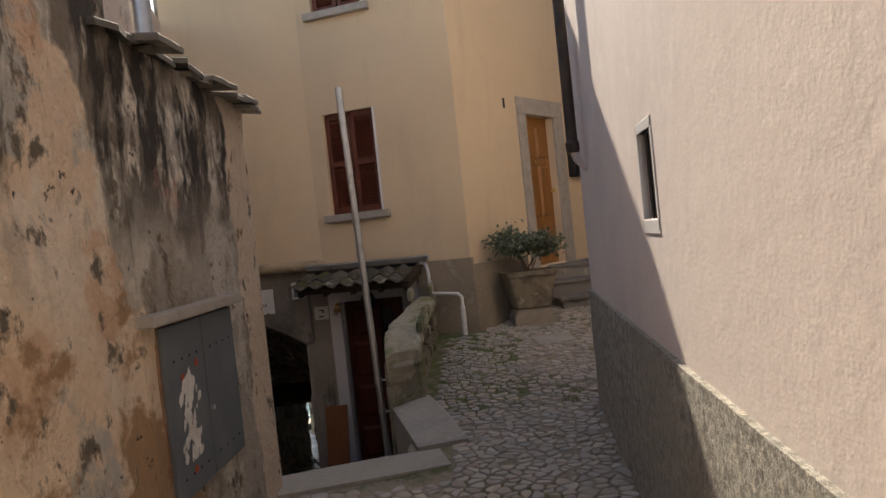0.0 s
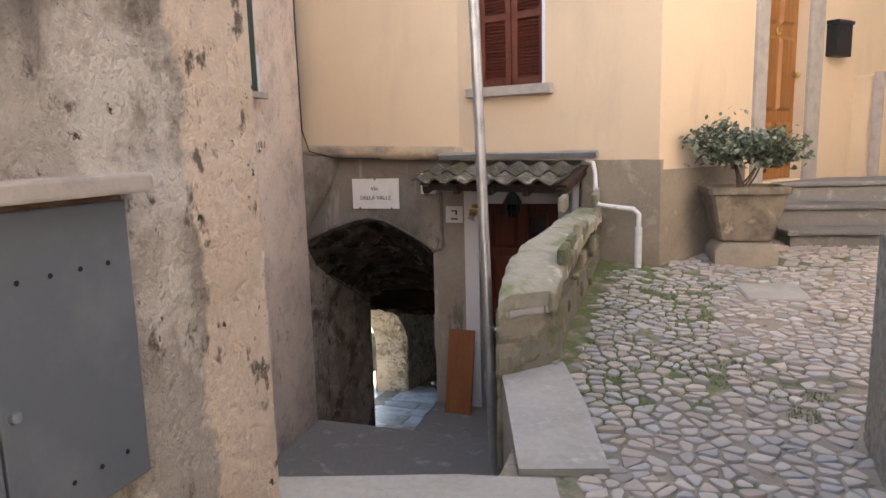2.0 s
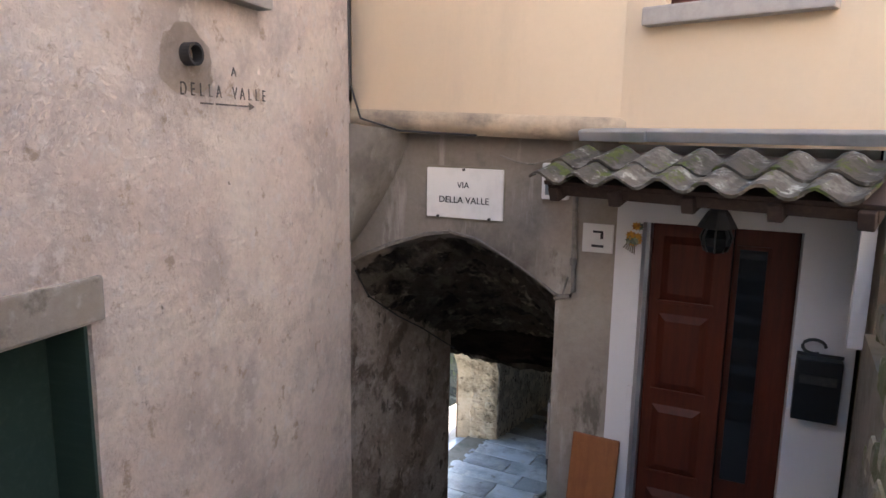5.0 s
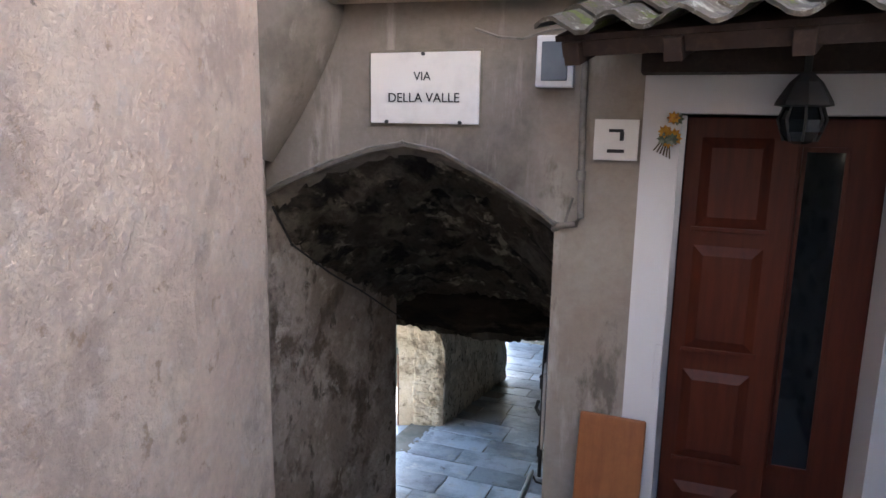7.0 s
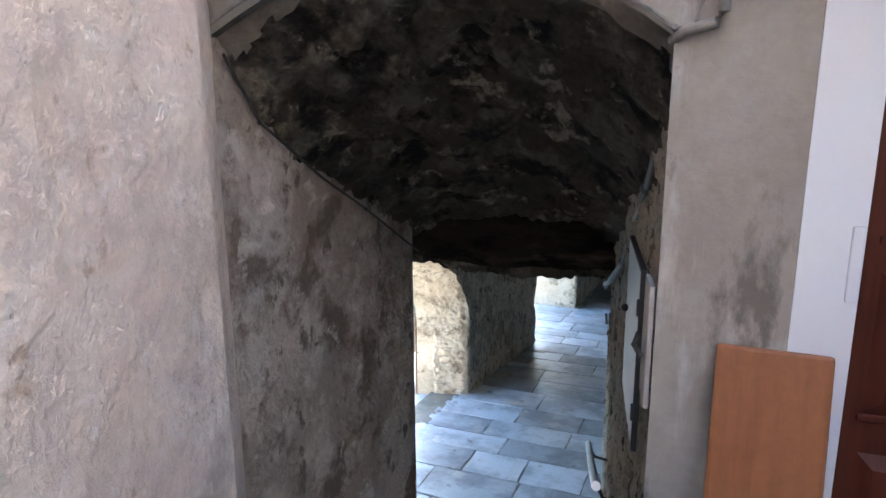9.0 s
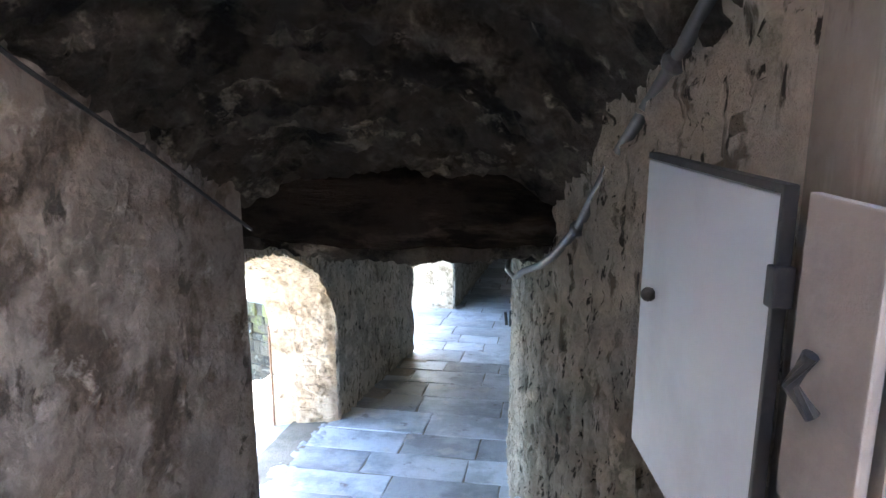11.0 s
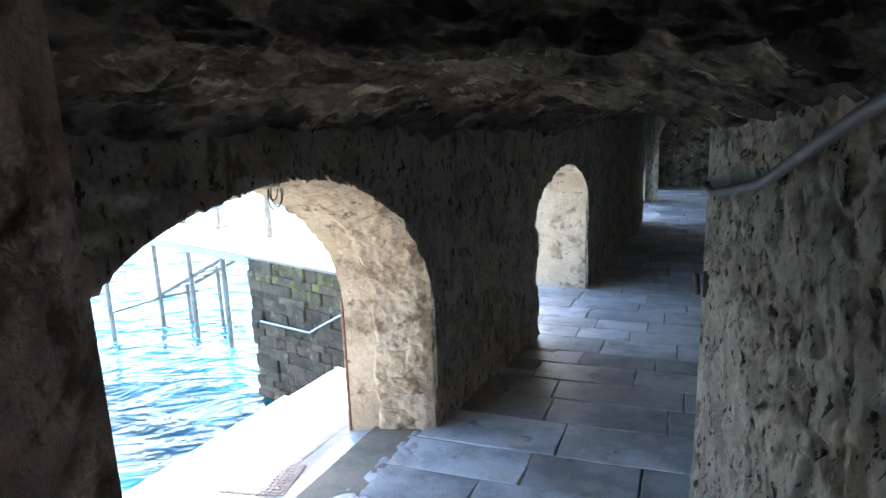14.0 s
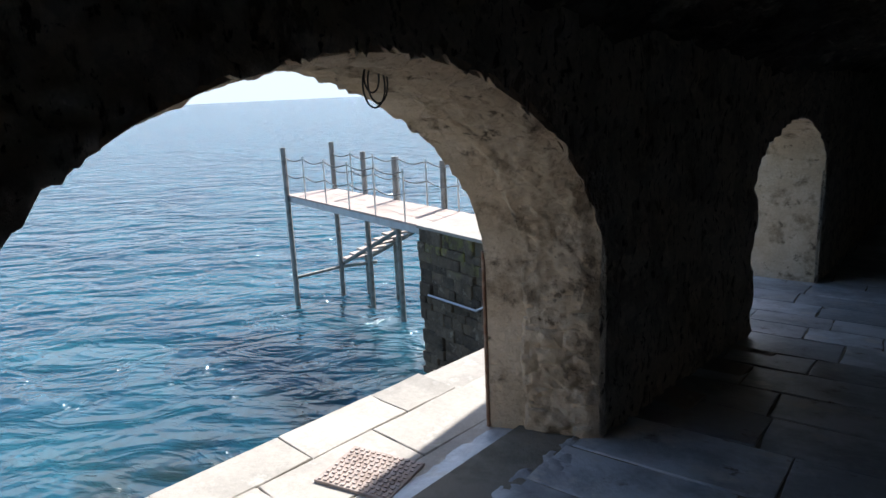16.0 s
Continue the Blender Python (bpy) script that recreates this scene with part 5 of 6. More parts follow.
# white waste pipe on the plinth
wpipe = thing("waste_pipe", "thin grey drain pipe bending down the plinth", "pipe")
bm = bmesh.new()
tube(bm, [(-0.12, 7.58, 1.08), (-0.06, 7.56, 1.06), (-0.04, 7.54, 0.98), (-0.03, 7.52, 0.76), (0.0, 7.5, 0.72), (0.27, 7.40, 0.70), (0.31, 7.39, 0.66), (0.31, 7.39, 0.56)], 0.019, 10)
part("bend", bm, "white_pvc", wpipe, smooth=True)
bm = bmesh.new()
tube(bm, [(0.31, 7.39, 0.22), (0.31, 7.39, 0.56)], 0.028, 12)
part("foot", bm, "white_pvc", wpipe, smooth=True)
for p in ((-0.03, 7.52, 0.85), (0.14, 7.45, 0.71)):
    bm = bmesh.new()
    box(bm, p[0] - 0.024, p[0] + 0.024, p[1] - 0.02, p[1] + 0.03, p[2] - 0.008, p[2] + 0.008)
    part("clip", bm, "zinc", wpipe)

# ---- canopy over the sunken door ----
canopy = thing("canopy", "small timber canopy with mossy wavy tiles over the door", "canopy")
CAN = Matrix.Translation((-1.44, 7.99, 1.07)) @ pose(0, 0, 0, 0, 0, -18) @ pose(0, 0, 0, 19, 0, 0)   # local y runs up the slope
frame_box("board", "dark_wood", canopy, -0.02, 1.40, -0.42, 0.02, -0.055, -0.035, 0.003, "", CAN)
frame_box("fascia", "dark_wood", canopy, 0.0, 1.38, -0.42, -0.39, -0.105, -0.055, 0.004, "", CAN)
for x in (0.02, 0.34, 0.68, 1.02, 1.32):
    frame_box("rafter", "dark_wood", canopy, x, x + 0.055, -0.45, 0.05, -0.125, -0.056, 0.005, "", CAN)
frame_box("flashing", "zinc", canopy, -0.03, 1.50, -0.02, 0.035, 0.03, 0.085, 0.008, "grey lead flashing along the wall", CAN)
frame_box("flashing", "zinc", canopy, -0.05, 0.32, -0.04, 0.01, 0.034, 0.089, 0.008, "", CAN)


def tile_mesh(seed):
    r = random.Random(seed)
    bm = bmesh.new()
    n, m = 12, 3
    dz = [[r.uniform(-0.003, 0.003) for _ in range(m + 1)] for _ in range(n + 1)]

    def f(u, v):
        i, j = round(u * n), round(v * m)
        return Vector((u * 0.205, -0.26 + 0.26 * v, 0.025 * math.cos(2 * math.pi * (u - 0.25)) + 0.022 * (1 - v) + dz[i][j]))

    sheet(bm, f, n, m, (0, 0, -0.014))
    return finish("roof_tile", bm, "roof_tile")


tiles = [tile_mesh(k) for k in range(5)]
rng = random.Random(2)
for row in range(2):
    for k in range(7):
        piece("roof_tile", tiles[rng.randrange(5)], canopy, CAN @ pose(-0.05 + 0.2 * k + 0.003 * (k % 2), -0.225 + 0.185 * row, -0.006 + rng.uniform(-0.003, 0.003), rng.uniform(-1, 1), 0, rng.uniform(-1, 1)))
frame_box("post", "white_paint", canopy, -0.03, 0.03, -0.03, 0.03, -0.75, -0.10, 0.004, "", Matrix.Translation((-0.21, 7.72, 1.0)))

frame_box("wall_plate", "dark_wood", canopy, -1.33, -0.17, 8.0, 8.13, 0.81, 1.0, 0.006, "dark beam along the wall under the tiles")

lantern = thing("lantern", "old iron lantern with round glass under the canopy", "lantern", at=(-0.80, 7.92, 0.60))
bm = bmesh.new()
lathe(bm, [(0.02, 0.2), (0.05, 0.17), (0.085, 0.11), (0.09, 0.095), (0.06, 0.09)], (0, 0, 0), 8)
part("hood", bm, "iron", lantern)
bm = bmesh.new()
lathe(bm, [(0.055, 0.09), (0.07, 0.05), (0.065, 0.01), (0.045, -0.02), (0.02, -0.03)], (0, 0, 0), 8)
part("glass", bm, "dark_glass", lantern)
for k in range(8):
    a = math.pi / 4 * k
    bm = bmesh.new()
    tube(bm, [(0.058 * math.cos(a), 0.058 * math.sin(a), 0.09), (0.074 * math.cos(a), 0.074 * math.sin(a), 0.05), (0.05 * math.cos(a), 0.05 * math.sin(a), -0.02)], 0.005, 6)
    part("rib", bm, "iron", lantern)
bm = bmesh.new()
tube(bm, [(0, 0, 0.19), (0, 0, 0.34)], 0.012, 8)
part("stem", bm, "iron", lantern)
posy = thing("dried_flowers", "small bunch of dried orange flowers on the door frame", "flowers", at=(-1.22, 8.12, 0.60))
rng = random.Random(6)
for k in range(9):
    bm = bmesh.new()
    c = Vector((rng.gauss(0.0, 0.028), -0.02 + rng.gauss(0, 0.012), rng.gauss(0.0, 0.035)))
    for q in range(8):
        a = math.pi / 4 * q
        d = Vector((math.cos(a), rng.uniform(-0.5, 0.1), math.sin(a)))
        e = Vector((-math.sin(a), 0, math.cos(a)))
        bm.faces.new([bm.verts.new(p) for p in (c, c + d * 0.014 + e * 0.007, c + d * 0.026, c + d * 0.014 - e * 0.007)])
    part("bloom", bm, "petal" if k % 3 else "leaf", posy)
bm = bmesh.new()
for k in range(6):
    tube(bm, [(0, 0, 0), (-0.05 + 0.012 * k, -0.02, -0.07 - 0.006 * k)], 0.003, 5)
part("stalks", bm, "bark", posy)

# ---- sunken door ----
door2 = thing("door_2", "red-brown double door, one panelled leaf and one glazed", "door", "", "structure", at=(-1.18, 8.33, -1.42))
frame_box("frame", "zinc", door2, -0.005, 0.022, -0.06, 0.05, 0.0, 2.085, 0.003, "grey metal jamb strip")
leaf = frame_box("leaf", "red_wood", door2, 0.025, 0.44, 0.0, 0.05, 0.0, 2.08, 0.004)
for z0, z1 in ((0.12, 0.50), (0.62, 1.02), (1.12, 1.56), (1.64, 2.0)):
    bm = bmesh.new()
    vs = box(bm, 0.085, 0.35, -0.02, 0.0, z0, z1)
    for v in vs:
        if v.co.y < -0.01:
            v.co.x += 0.04 * (1 if v.co.x < 0.2 else -1)
            v.co.z += 0.04 * (1 if v.co.z < (z0 + z1) / 2 else -1)
    part("panel", bm, "red_wood", leaf)
    frame_box("moulding", "red_wood", leaf, 0.07, 0.365, -0.012, 0.0, z0 - 0.022, z0 - 0.002, 0.004)
leaf2 = frame_box("leaf", "red_wood", door2, 0.445, 0.76, 0.07, 0.11, 0.0, 2.08, 0.004, "leaf with a tall dark pane")
frame_box("pane", "dark_glass", leaf2, 0.475, 0.61, 0.062, 0.069, 0.62, 1.95, 0.0)
for a, b, c, d in ((0.46, 0.475, 0.6, 1.97), (0.61, 0.625, 0.6, 1.97), (0.46, 0.625, 0.6, 0.62), (0.46, 0.625, 1.95, 1.97)):
    frame_box("bead", "red_wood", leaf2, a, b, 0.052, 0.07, c, d, 0.002)
frame_box("latch_plate", "white_paint", door2, -0.03, 0.0, -0.19, -0.12, 0.98, 1.17, 0.004)
# solid black block added behind the door, in place of an unlit room
inner = structure("wall_31", bmesh.new(), "dark_void", "black block standing in for the dark room behind the door", "wall")
bm = bmesh.new()
box(bm, -1.35, -0.1, 8.47, 8.9, -1.6, 1.2)
bm.to_mesh(inner.data)
bm.free()
post2 = thing("letter_box", "black metal letter box on the white door jamb", "letter box", at=(-0.30, 8.14, -0.08))
frame_box("body", "black_paint", post2, -0.10, 0.10, -0.08, 0.0, -0.16, 0.15, 0.006)
frame_box("flap", "iron", post2, -0.08, 0.08, -0.088, -0.0805, 0.03, 0.075, 0.003)
bm = bmesh.new()
tube(bm, [(0.05 * math.cos(a) - 0.03, -0.05, 0.21 + 0.035 * math.sin(a)) for a in spread(0, 5.2, 12)], 0.008, 7)
tube(bm, [(-0.1, -0.05, 0.17), (0.1, -0.05, 0.17)], 0.009, 7)
part("scroll", bm, "iron", post2)
board = thing("board", "reddish-brown wooden board leaning by the door", "board")
board.matrix_basis = Matrix.Translation((-1.36, 7.93, -1.37)) @ pose(0, 0, 0, -12.5, 0, -2)
bm = bmesh.new()
box(bm, -0.135, 0.135, -0.012, 0.012, 0.0, 0.82, None, 0.01)
part("panel", bm, "board_wood", board)

# ---- signs, boxes and cables over the passage mouth ----
number = thing("number_tile", "white tile with a black figure reduced to bars", "sign", at=(-1.415, 8.135, 0.565))
frame_box("tile", "marble", number, -0.085, 0.085, -0.008, 0.004, -0.08, 0.08, 0.003)
for a, b, c, d in ((-0.028, 0.028, 0.03, 0.042), (0.014, 0.03, -0.002, 0.034), (-0.032, 0.034, -0.05, -0.036)):
    frame_box("bar", "ink", number, a, b, -0.010, -0.0085, c, d, 0.0)
sign = thing("street_sign", "white marble street sign with black capitals", "sign", at=(-2.235, 8.165, 0.765))
frame_box("slab", "marble", sign, -0.25, 0.25, -0.022, 0.0, -0.15, 0.15, 0.004)
frame_box("rim", "mortar", sign, -0.262, 0.262, -0.010, 0.0, -0.162, 0.162, 0.004)
text_part("word", "VIA", 0.052, "ink", sign, pose(-0.005, -0.0235, 0.048, 90))
text_part("word", "DELLA VALLE", 0.056, "ink", sign, pose(0, -0.0235, -0.042, 90))
for x, z in ((-0.17, -0.143), (0.17, -0.143), (0, 0.142)):
    bm = bmesh.new()
    tube(bm, [(x, -0.034, z), (x, -0.02, z)], 0.008, 8)
    part("pin", bm, "iron", sign)
meter = thing("junction_box", "small white plastic junction box", "box", at=(-1.665, 8.15, 0.865))
frame_box("body", "white_pvc", meter, -0.075, 0.075, -0.05, 0.0, -0.10, 0.10, 0.008)
frame_box("cover", "grey_metal", meter, -0.052, 0.052, -0.056, -0.05, -0.075, 0.075, 0.003)
conduit = thing("conduit", "grey painted conduit beside the number tile", "pipe")
bm = bmesh.new()
tube(bm, [(-1.55, 8.12, 0.98), (-1.545, 8.12, 0.6), (-1.535, 8.12, 0.25), (-1.55, 8.12, 0.225), (-1.62, 8.13, 0.21), (-1.65, 8.17, 0.19)], 0.014, 10)
part("tube", bm, "cable", conduit, smooth=True)
bm = bmesh.new()
lathe(bm, [(0.014, 0.40), (0.02, 0.405), (0.02, 0.44), (0.014, 0.445)], (-1.542, 8.12, 0), 12)
part("sleeve", bm, "cable", conduit)


def hanging(name, label, pts, r, mat, n=8, every=0):
    c = thing(name, label, "cable")
    bm = bmesh.new()
    tube(bm, pts, r, n)
    part("strand", bm, mat, c, smooth=True)
    if every:
        for p in pts[1:-1:every]:
            bm = bmesh.new()
            bmesh.ops.create_icosphere(bm, subdivisions=1, radius=r * 1.9, matrix=Matrix.Translation(p))
            part("clip", bm, mat, c)
    return c


hanging("cable", "thin grey cable tacked along the arch edge", [(x, 8.14, z + 0.02) for x, z in ARCH[:1] + ARCH] + [(-1.6, 8.13, 0.22), (-1.57, 8.12, 0.33)], 0.006, "cable", 6, 2)
hanging("cable", "thin dark cable under the overhang", [(-2.0, 8.12, 1.0), (-1.9, 8.12, 0.965), (-1.8, 8.12, 0.955), (-1.7, 8.12, 0.985), (-1.62, 8.12, 0.99)], 0.006, "cable", 6)
hanging("cable", "dark cable down the corner of the yellow house", [(-2.88, 7.86, 4.0), (-2.885, 7.88, 2.4), (-2.88, 7.9, 1.4), (-2.84, 7.95, 1.2), (-2.6, 8.0, 1.13), (-2.1, 8.0, 1.11)], 0.007, "iron", 6)
hanging("cable", "thin cable under the vault edge", [(-3.05, 8.2, 0.20), (-3.085, 8.42, -0.03), (-3.095, 8.85, -0.28), (-3.095, 9.25, -0.48), (-3.085, 9.6, -0.68), (-3.07, 9.84, -0.82)], 0.006, "iron", 6, 2)
bigcable = thing("pipe_run", "grey conduit running down the rubble wall", "pipe")
bm = bmesh.new()
tube(bm, [(-1.64, 8.25, 0.17), (-1.67, 8.5, -0.02), (-1.74, 8.9, -0.28), (-1.82, 9.3, -0.52), (-1.88, 9.62, -0.74), (-1.95, 9.80, -0.87), (-2.0, 10.1, -0.98), (-2.08, 10.6, -1.13), (-2.16, 11.3, -1.35), (-2.25, 12.0, -1.48), (-2.27, 12.5, -1.52), (-2.15, 12.75, -1.53)], 0.0155, 10)
part("tube", bm, "dark_conduit", bigcable, smooth=True)
for p in ((-1.74, 8.9, -0.28), (-1.88, 9.62, -0.74)):
    bm = bmesh.new()
    bmesh.ops.create_icosphere(bm, subdivisions=2, radius=0.027, matrix=Matrix.Translation(p))
    part("joint", bm, "dark_conduit", bigcable)

# squinch that rounds the corner under the overhang
def squinch(u, v):
    a = Vector((-2.89, 7.90, 1.17 - 0.72 * v))
    b = Vector((-2.62 - 0.40 * v ** 1.4, 8.17, 1.12 - 0.70 * v))
    p = a.lerp(b, u)
    return p + Vector((0.06, -0.09, 0)) * math.sin(u * math.pi) * (1 - v)


bm = bmesh.new()
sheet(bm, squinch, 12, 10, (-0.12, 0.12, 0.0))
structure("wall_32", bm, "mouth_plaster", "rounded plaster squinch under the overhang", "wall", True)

# shutter and cover plate in the passage, hand rail
hatch = thing("hatch", "open grey-blue metal hatch door in the passage", "door", "", "structure")
hatch.matrix_basis = Matrix.Translation((-1.684, 8.345, -1.03)) @ pose(0, 0, 0, 0, 0, 9.3)
frame_box("leaf", "panel_blue", hatch, -0.02, -0.004, 0.0, 0.50, 0.0, 0.57, 0.003)
frame_box("edge", "iron", hatch, -0.021, -0.003, -0.010, -0.001, -0.01, 0.58, 0.002)
frame_box("frame", "iron", hatch, -0.021, -0.003, -0.010, 0.50, 0.572, 0.584, 0.002)
for z in (0.10, 0.44):
    frame_box("hinge", "iron", hatch, -0.028, -0.002, -0.022, 0.0, z, z + 0.05, 0.003)
bm = bmesh.new()
bmesh.ops.create_icosphere(bm, subdivisions=2, radius=0.014, matrix=Matrix.Translation((-0.03, 0.42, 0.33)))
part("knob", bm, "iron", hatch)
cover = thing("cover_plate", "grey cover plate with a black lever", "plate", at=(-1.668, 8.235, -0.63))
cover.rotation_euler = (0, 0, radians(9.3))
frame_box("plate", "sill_stone", cover, -0.008, 0.006, -0.07, 0.07, -0.18, 0.18, 0.003)
bm = bmesh.new()
tube(bm, [(-0.015, 0.0, -0.05), (-0.035, 0.015, -0.02), (-0.025, 0.0, 0.02)], 0.009, 8)
part("lever", bm, "iron", cover)
rail = thing("handrail", "short galvanised handrail on the passage wall", "handrail")
bm = bmesh.new()
tube(bm, [(-1.83, 8.55, -1.32), (-1.95, 9.3, -1.66), (-2.06, 10.0, -1.95)], 0.018, 10)
part("bar", bm, "steel", rail, smooth=True)
for p, w in (((-1.84, 8.62, -1.35), -1.69), ((-2.04, 9.9, -1.91), -1.93)):
    bm = bmesh.new()
    tube(bm, [p, (p[0] + 0.03, p[1], p[2] - 0.06), (w + 0.06, p[1], p[2] - 0.08)], 0.008, 8)
    part("bracket", bm, "iron", rail)
coil = thing("wire_coil", "loop of old wire hanging at the arch crown", "wire")
bm = bmesh.new()
for r, o in ((0.075, 0), (0.068, 0.02), (0.05, -0.01)):
    tube(bm, [(-4.20, 11.93 + o + r * 0.75 * math.cos(a), -1.43 - r + r * 1.0 * math.sin(a)) for a in spread(0, 6.28, 20)], 0.0032, 6)
part("loop", bm, "iron", coil)
hanging("cable", "black wires sagging along the arch edge", [(-4.045, 11.5, -1.375), (-4.03, 11.75, -1.36), (-4.0, 12.0, -1.35), (-3.975, 12.3, -1.37), (-3.95, 12.55, -1.33)], 0.004, "iron", 6)
latch = thing("latch", "black iron latch on the arcade wall", "latch", at=(-2.235, 12.45, -1.98))
frame_box("plate", "iron", latch, -0.02, 0.05, -0.02, 0.02, -0.06, 0.06, 0.004)
bm = bmesh.new()
tube(bm, [(-0.04, 0.0, -0.05), (-0.05, 0.0, 0.05)], 0.012, 8)
part("bolt", bm, "iron", latch)
edgepipe = thing("rusty_pipe", "thin rusty pipe down the outer edge of the arch", "pipe")
bm = bmesh.new()
tube(bm, [(-4.475, 13.0, -3.34), (-4.475, 13.0, -2.35)], 0.012, 8)
part("tube", bm, "rust", edgepipe)

# ---- the jetty ----
JO, JE, JN = Vector((-9.55, 18.86, -3.71)), Vector((-0.952, 0.306, 0)), Vector((0.306, 0.952, 0))
JM = Matrix(((JE.x, JN.x, 0, JO.x), (JE.y, JN.y, 0, JO.y), (0, 0, 1, JO.z), (0, 0, 0, 1)))
jetty = thing("jetty", "steel jetty with a pale plank deck and rope railings", "jetty")
for y in (0.02, 1.13):
    frame_box("beam", "zinc", jetty, 0.0, 5.4, y, y + 0.08, -0.17, -0.045, 0.005, "", JM)
frame_box("beam", "zinc", jetty, 5.33, 5.41, 0.1, 1.13, -0.17, -0.045, 0.005, "", JM)
x = 0.0
while x < 5.38:
    frame_box("plank", "deck_wood", jetty, x, x + 0.135, 0.0, 1.23, -0.043, 0.0, 0.004, "", JM)
    x += 0.142
for px, py, top in ((5.36, 0.0, 1.08), (5.30, 1.20, 1.12), (3.9, 1.24, 0.95), (2.6, 1.24, 0.9), (0.9, 1.24, 0.92)):
    bm = bmesh.new()
    tube(bm, [JM @ Vector((px, py, -4.2)), JM @ Vector((px, py, top))], 0.06, 12)
    part("post", bm, "jetty_steel", jetty)
for px in (4.4, 3.4, 2.4, 1.4, 0.4):
    for py in (0.02, 1.2):
        bm = bmesh.new()
        tube(bm, [JM @ Vector((px, py, 0)), JM @ Vector((px, py, 0.92))], 0.016, 8)
        part("baluster", bm, "steel", jetty)
for py in (0.02, 1.2):
    for h in (0.88, 0.5):
        pts = []
        for k in range(26):
            q = 5.36 - k * 0.2
            pts.append(JM @ Vector((q, py, h - 0.09 * abs(math.sin(math.pi * (q - 0.4))))))
        bm = bmesh.new()
        tube(bm, pts, 0.012, 6)
        part("rope", bm, "cable", jetty)
bm = bmesh.new()
tube(bm, [JM @ Vector((5.36, 0.0, -2.0)), JM @ Vector((5.3, 1.2, -1.95))], 0.04, 8)
tube(bm, [JM @ Vector((5.3, 1.2, -1.95)), JM @ Vector((4.9, 2.0, -1.9))], 0.04, 8)
part("brace", bm, "jetty_steel", jetty)
for k in range(9):
    f = k / 8
    frame_box("tread", "deck_wood", jetty, 2.1 + 3.2 * f - 0.15, 2.1 + 3.2 * f + 0.15, 1.32, 2.0, -0.30 - 1.45 * f - 0.04, -0.30 - 1.45 * f, 0.004, "", JM)
for y in (1.30, 2.0):
    bm = bmesh.new()
    tube(bm, [JM @ Vector((1.85, y, -0.30)), JM @ Vector((5.45, y, -1.93))], 0.05, 8)
    part("stringer", bm, "jetty_steel", jetty)
for px, py in ((5.05, 1.8), (4.0, 2.0)):
    bm = bmesh.new()
    tube(bm, [JM @ Vector((px, py, -4.2)), JM @ Vector((px, py, -0.9 if px < 4.5 else -1.7))], 0.05, 10)
    part("post", bm, "jetty_steel", jetty)
quay = thing("quay_block", "dark mossy masonry block carrying the jetty", "quay", "", "structure")
bm = bmesh.new()
box(bm, -4.6, -0.04, 0.04, 2.4, -3.8, -0.06, JM)
part("core", bm, "wet_stone", quay)
rng = random.Random(31)
z, row = -3.0, 0
while z < -0.1:
    h = rng.uniform(0.10, 0.26)
    h = min(h, -0.05 - z)
    x = 0.0
    while x > -4.4:
        w = rng.uniform(0.14, 0.46)
        o = rng.uniform(-0.06, 0.02)
        frame_box("stone", "wet_stone", quay, x - w - 0.006, x + 0.004 + (rng.uniform(-0.03, 0.05) if x == 0 else 0), o, 0.12, z - rng.uniform(0, 0.02), z + h + rng.uniform(-0.01, 0.02), 0.034, "", JM)
        x -= w
    z += h
    row += 1
frame_box("top", "pale_slab", quay, -4.6, 0.0, -0.03, 2.4, -0.055, 0.0, 0.01, "", JM)
qrail = thing("grab_rail", "thin steel grab rail along the quay steps", "handrail")
bm = bmesh.new()
tube(bm, [JM @ Vector((-0.36, -0.1, -1.14)), JM @ Vector((-1.63, -0.1, -1.11)), JM @ Vector((-2.6, -0.1, -0.56))], 0.02, 8)
part("bar", bm, "steel", qrail)

# iron grate in the ledge
grate = thing("drain_grate", "rusty perforated iron drain cover in the ledge", "grate", at=(-4.72, 12.30, -3.325))
grate.rotation_euler = (0, 0, radians(8))
frame_box("rim", "grate_iron", grate, -0.21, 0.21, -0.17, 0.17, -0.02, 0.006, 0.003)
for i in range(12):
    bm = bmesh.new()
    for j in range(10):
        cx, cy = -0.185 + 0.0335 * i + (0.008 if j % 2 else 0), -0.15 + 0.033 * j
        box(bm, cx - 0.009, cx + 0.009, cy - 0.009, cy + 0.009, 0.0062, 0.012)
    part("stud_strip", bm, "grate_iron", grate)

# ---- pieces of the floors ----
rng = random.Random(77)
# flagstones of the arcade, in courses across the lane
y = 9.9
while y < 30.5:
    d = rng.uniform(0.36, 0.54)
    x = (-3.95 + 0.08 * (y - 12) - rng.uniform(0, 0.1)) if y < 13.0 else (-4.05 + 0.08 * (y - 12) if y < 14.8 else -4.35 + 0.06 * (y - 15)) - rng.uniform(0, 0.4)
    xe = -1.9 if y < 12 else -2.15 if y < 13 else -1.6 + 0.075 * (y - 15)
    while x < xe:
        w = rng.uniform(0.5, 1.0)
        me = slab_mesh("flagstone", "flag", w - 0.012, d - 0.012, 0.06, rng.randrange(9999), 0.004, 0.008)
        yc = y + d / 2
        piece("flagstone", me, floor_low, Matrix.Translation((x + w / 2, yc, floor_z(yc) + rng.uniform(-0.002, 0.002))) @ pose(0, 0, 0, (-5.48 if yc < 18.5 else -1.72) + rng.uniform(-0.15, 0.15), rng.uniform(-0.15, 0.15), rng.uniform(-0.8, 0.8)))
        x += w
    y += d
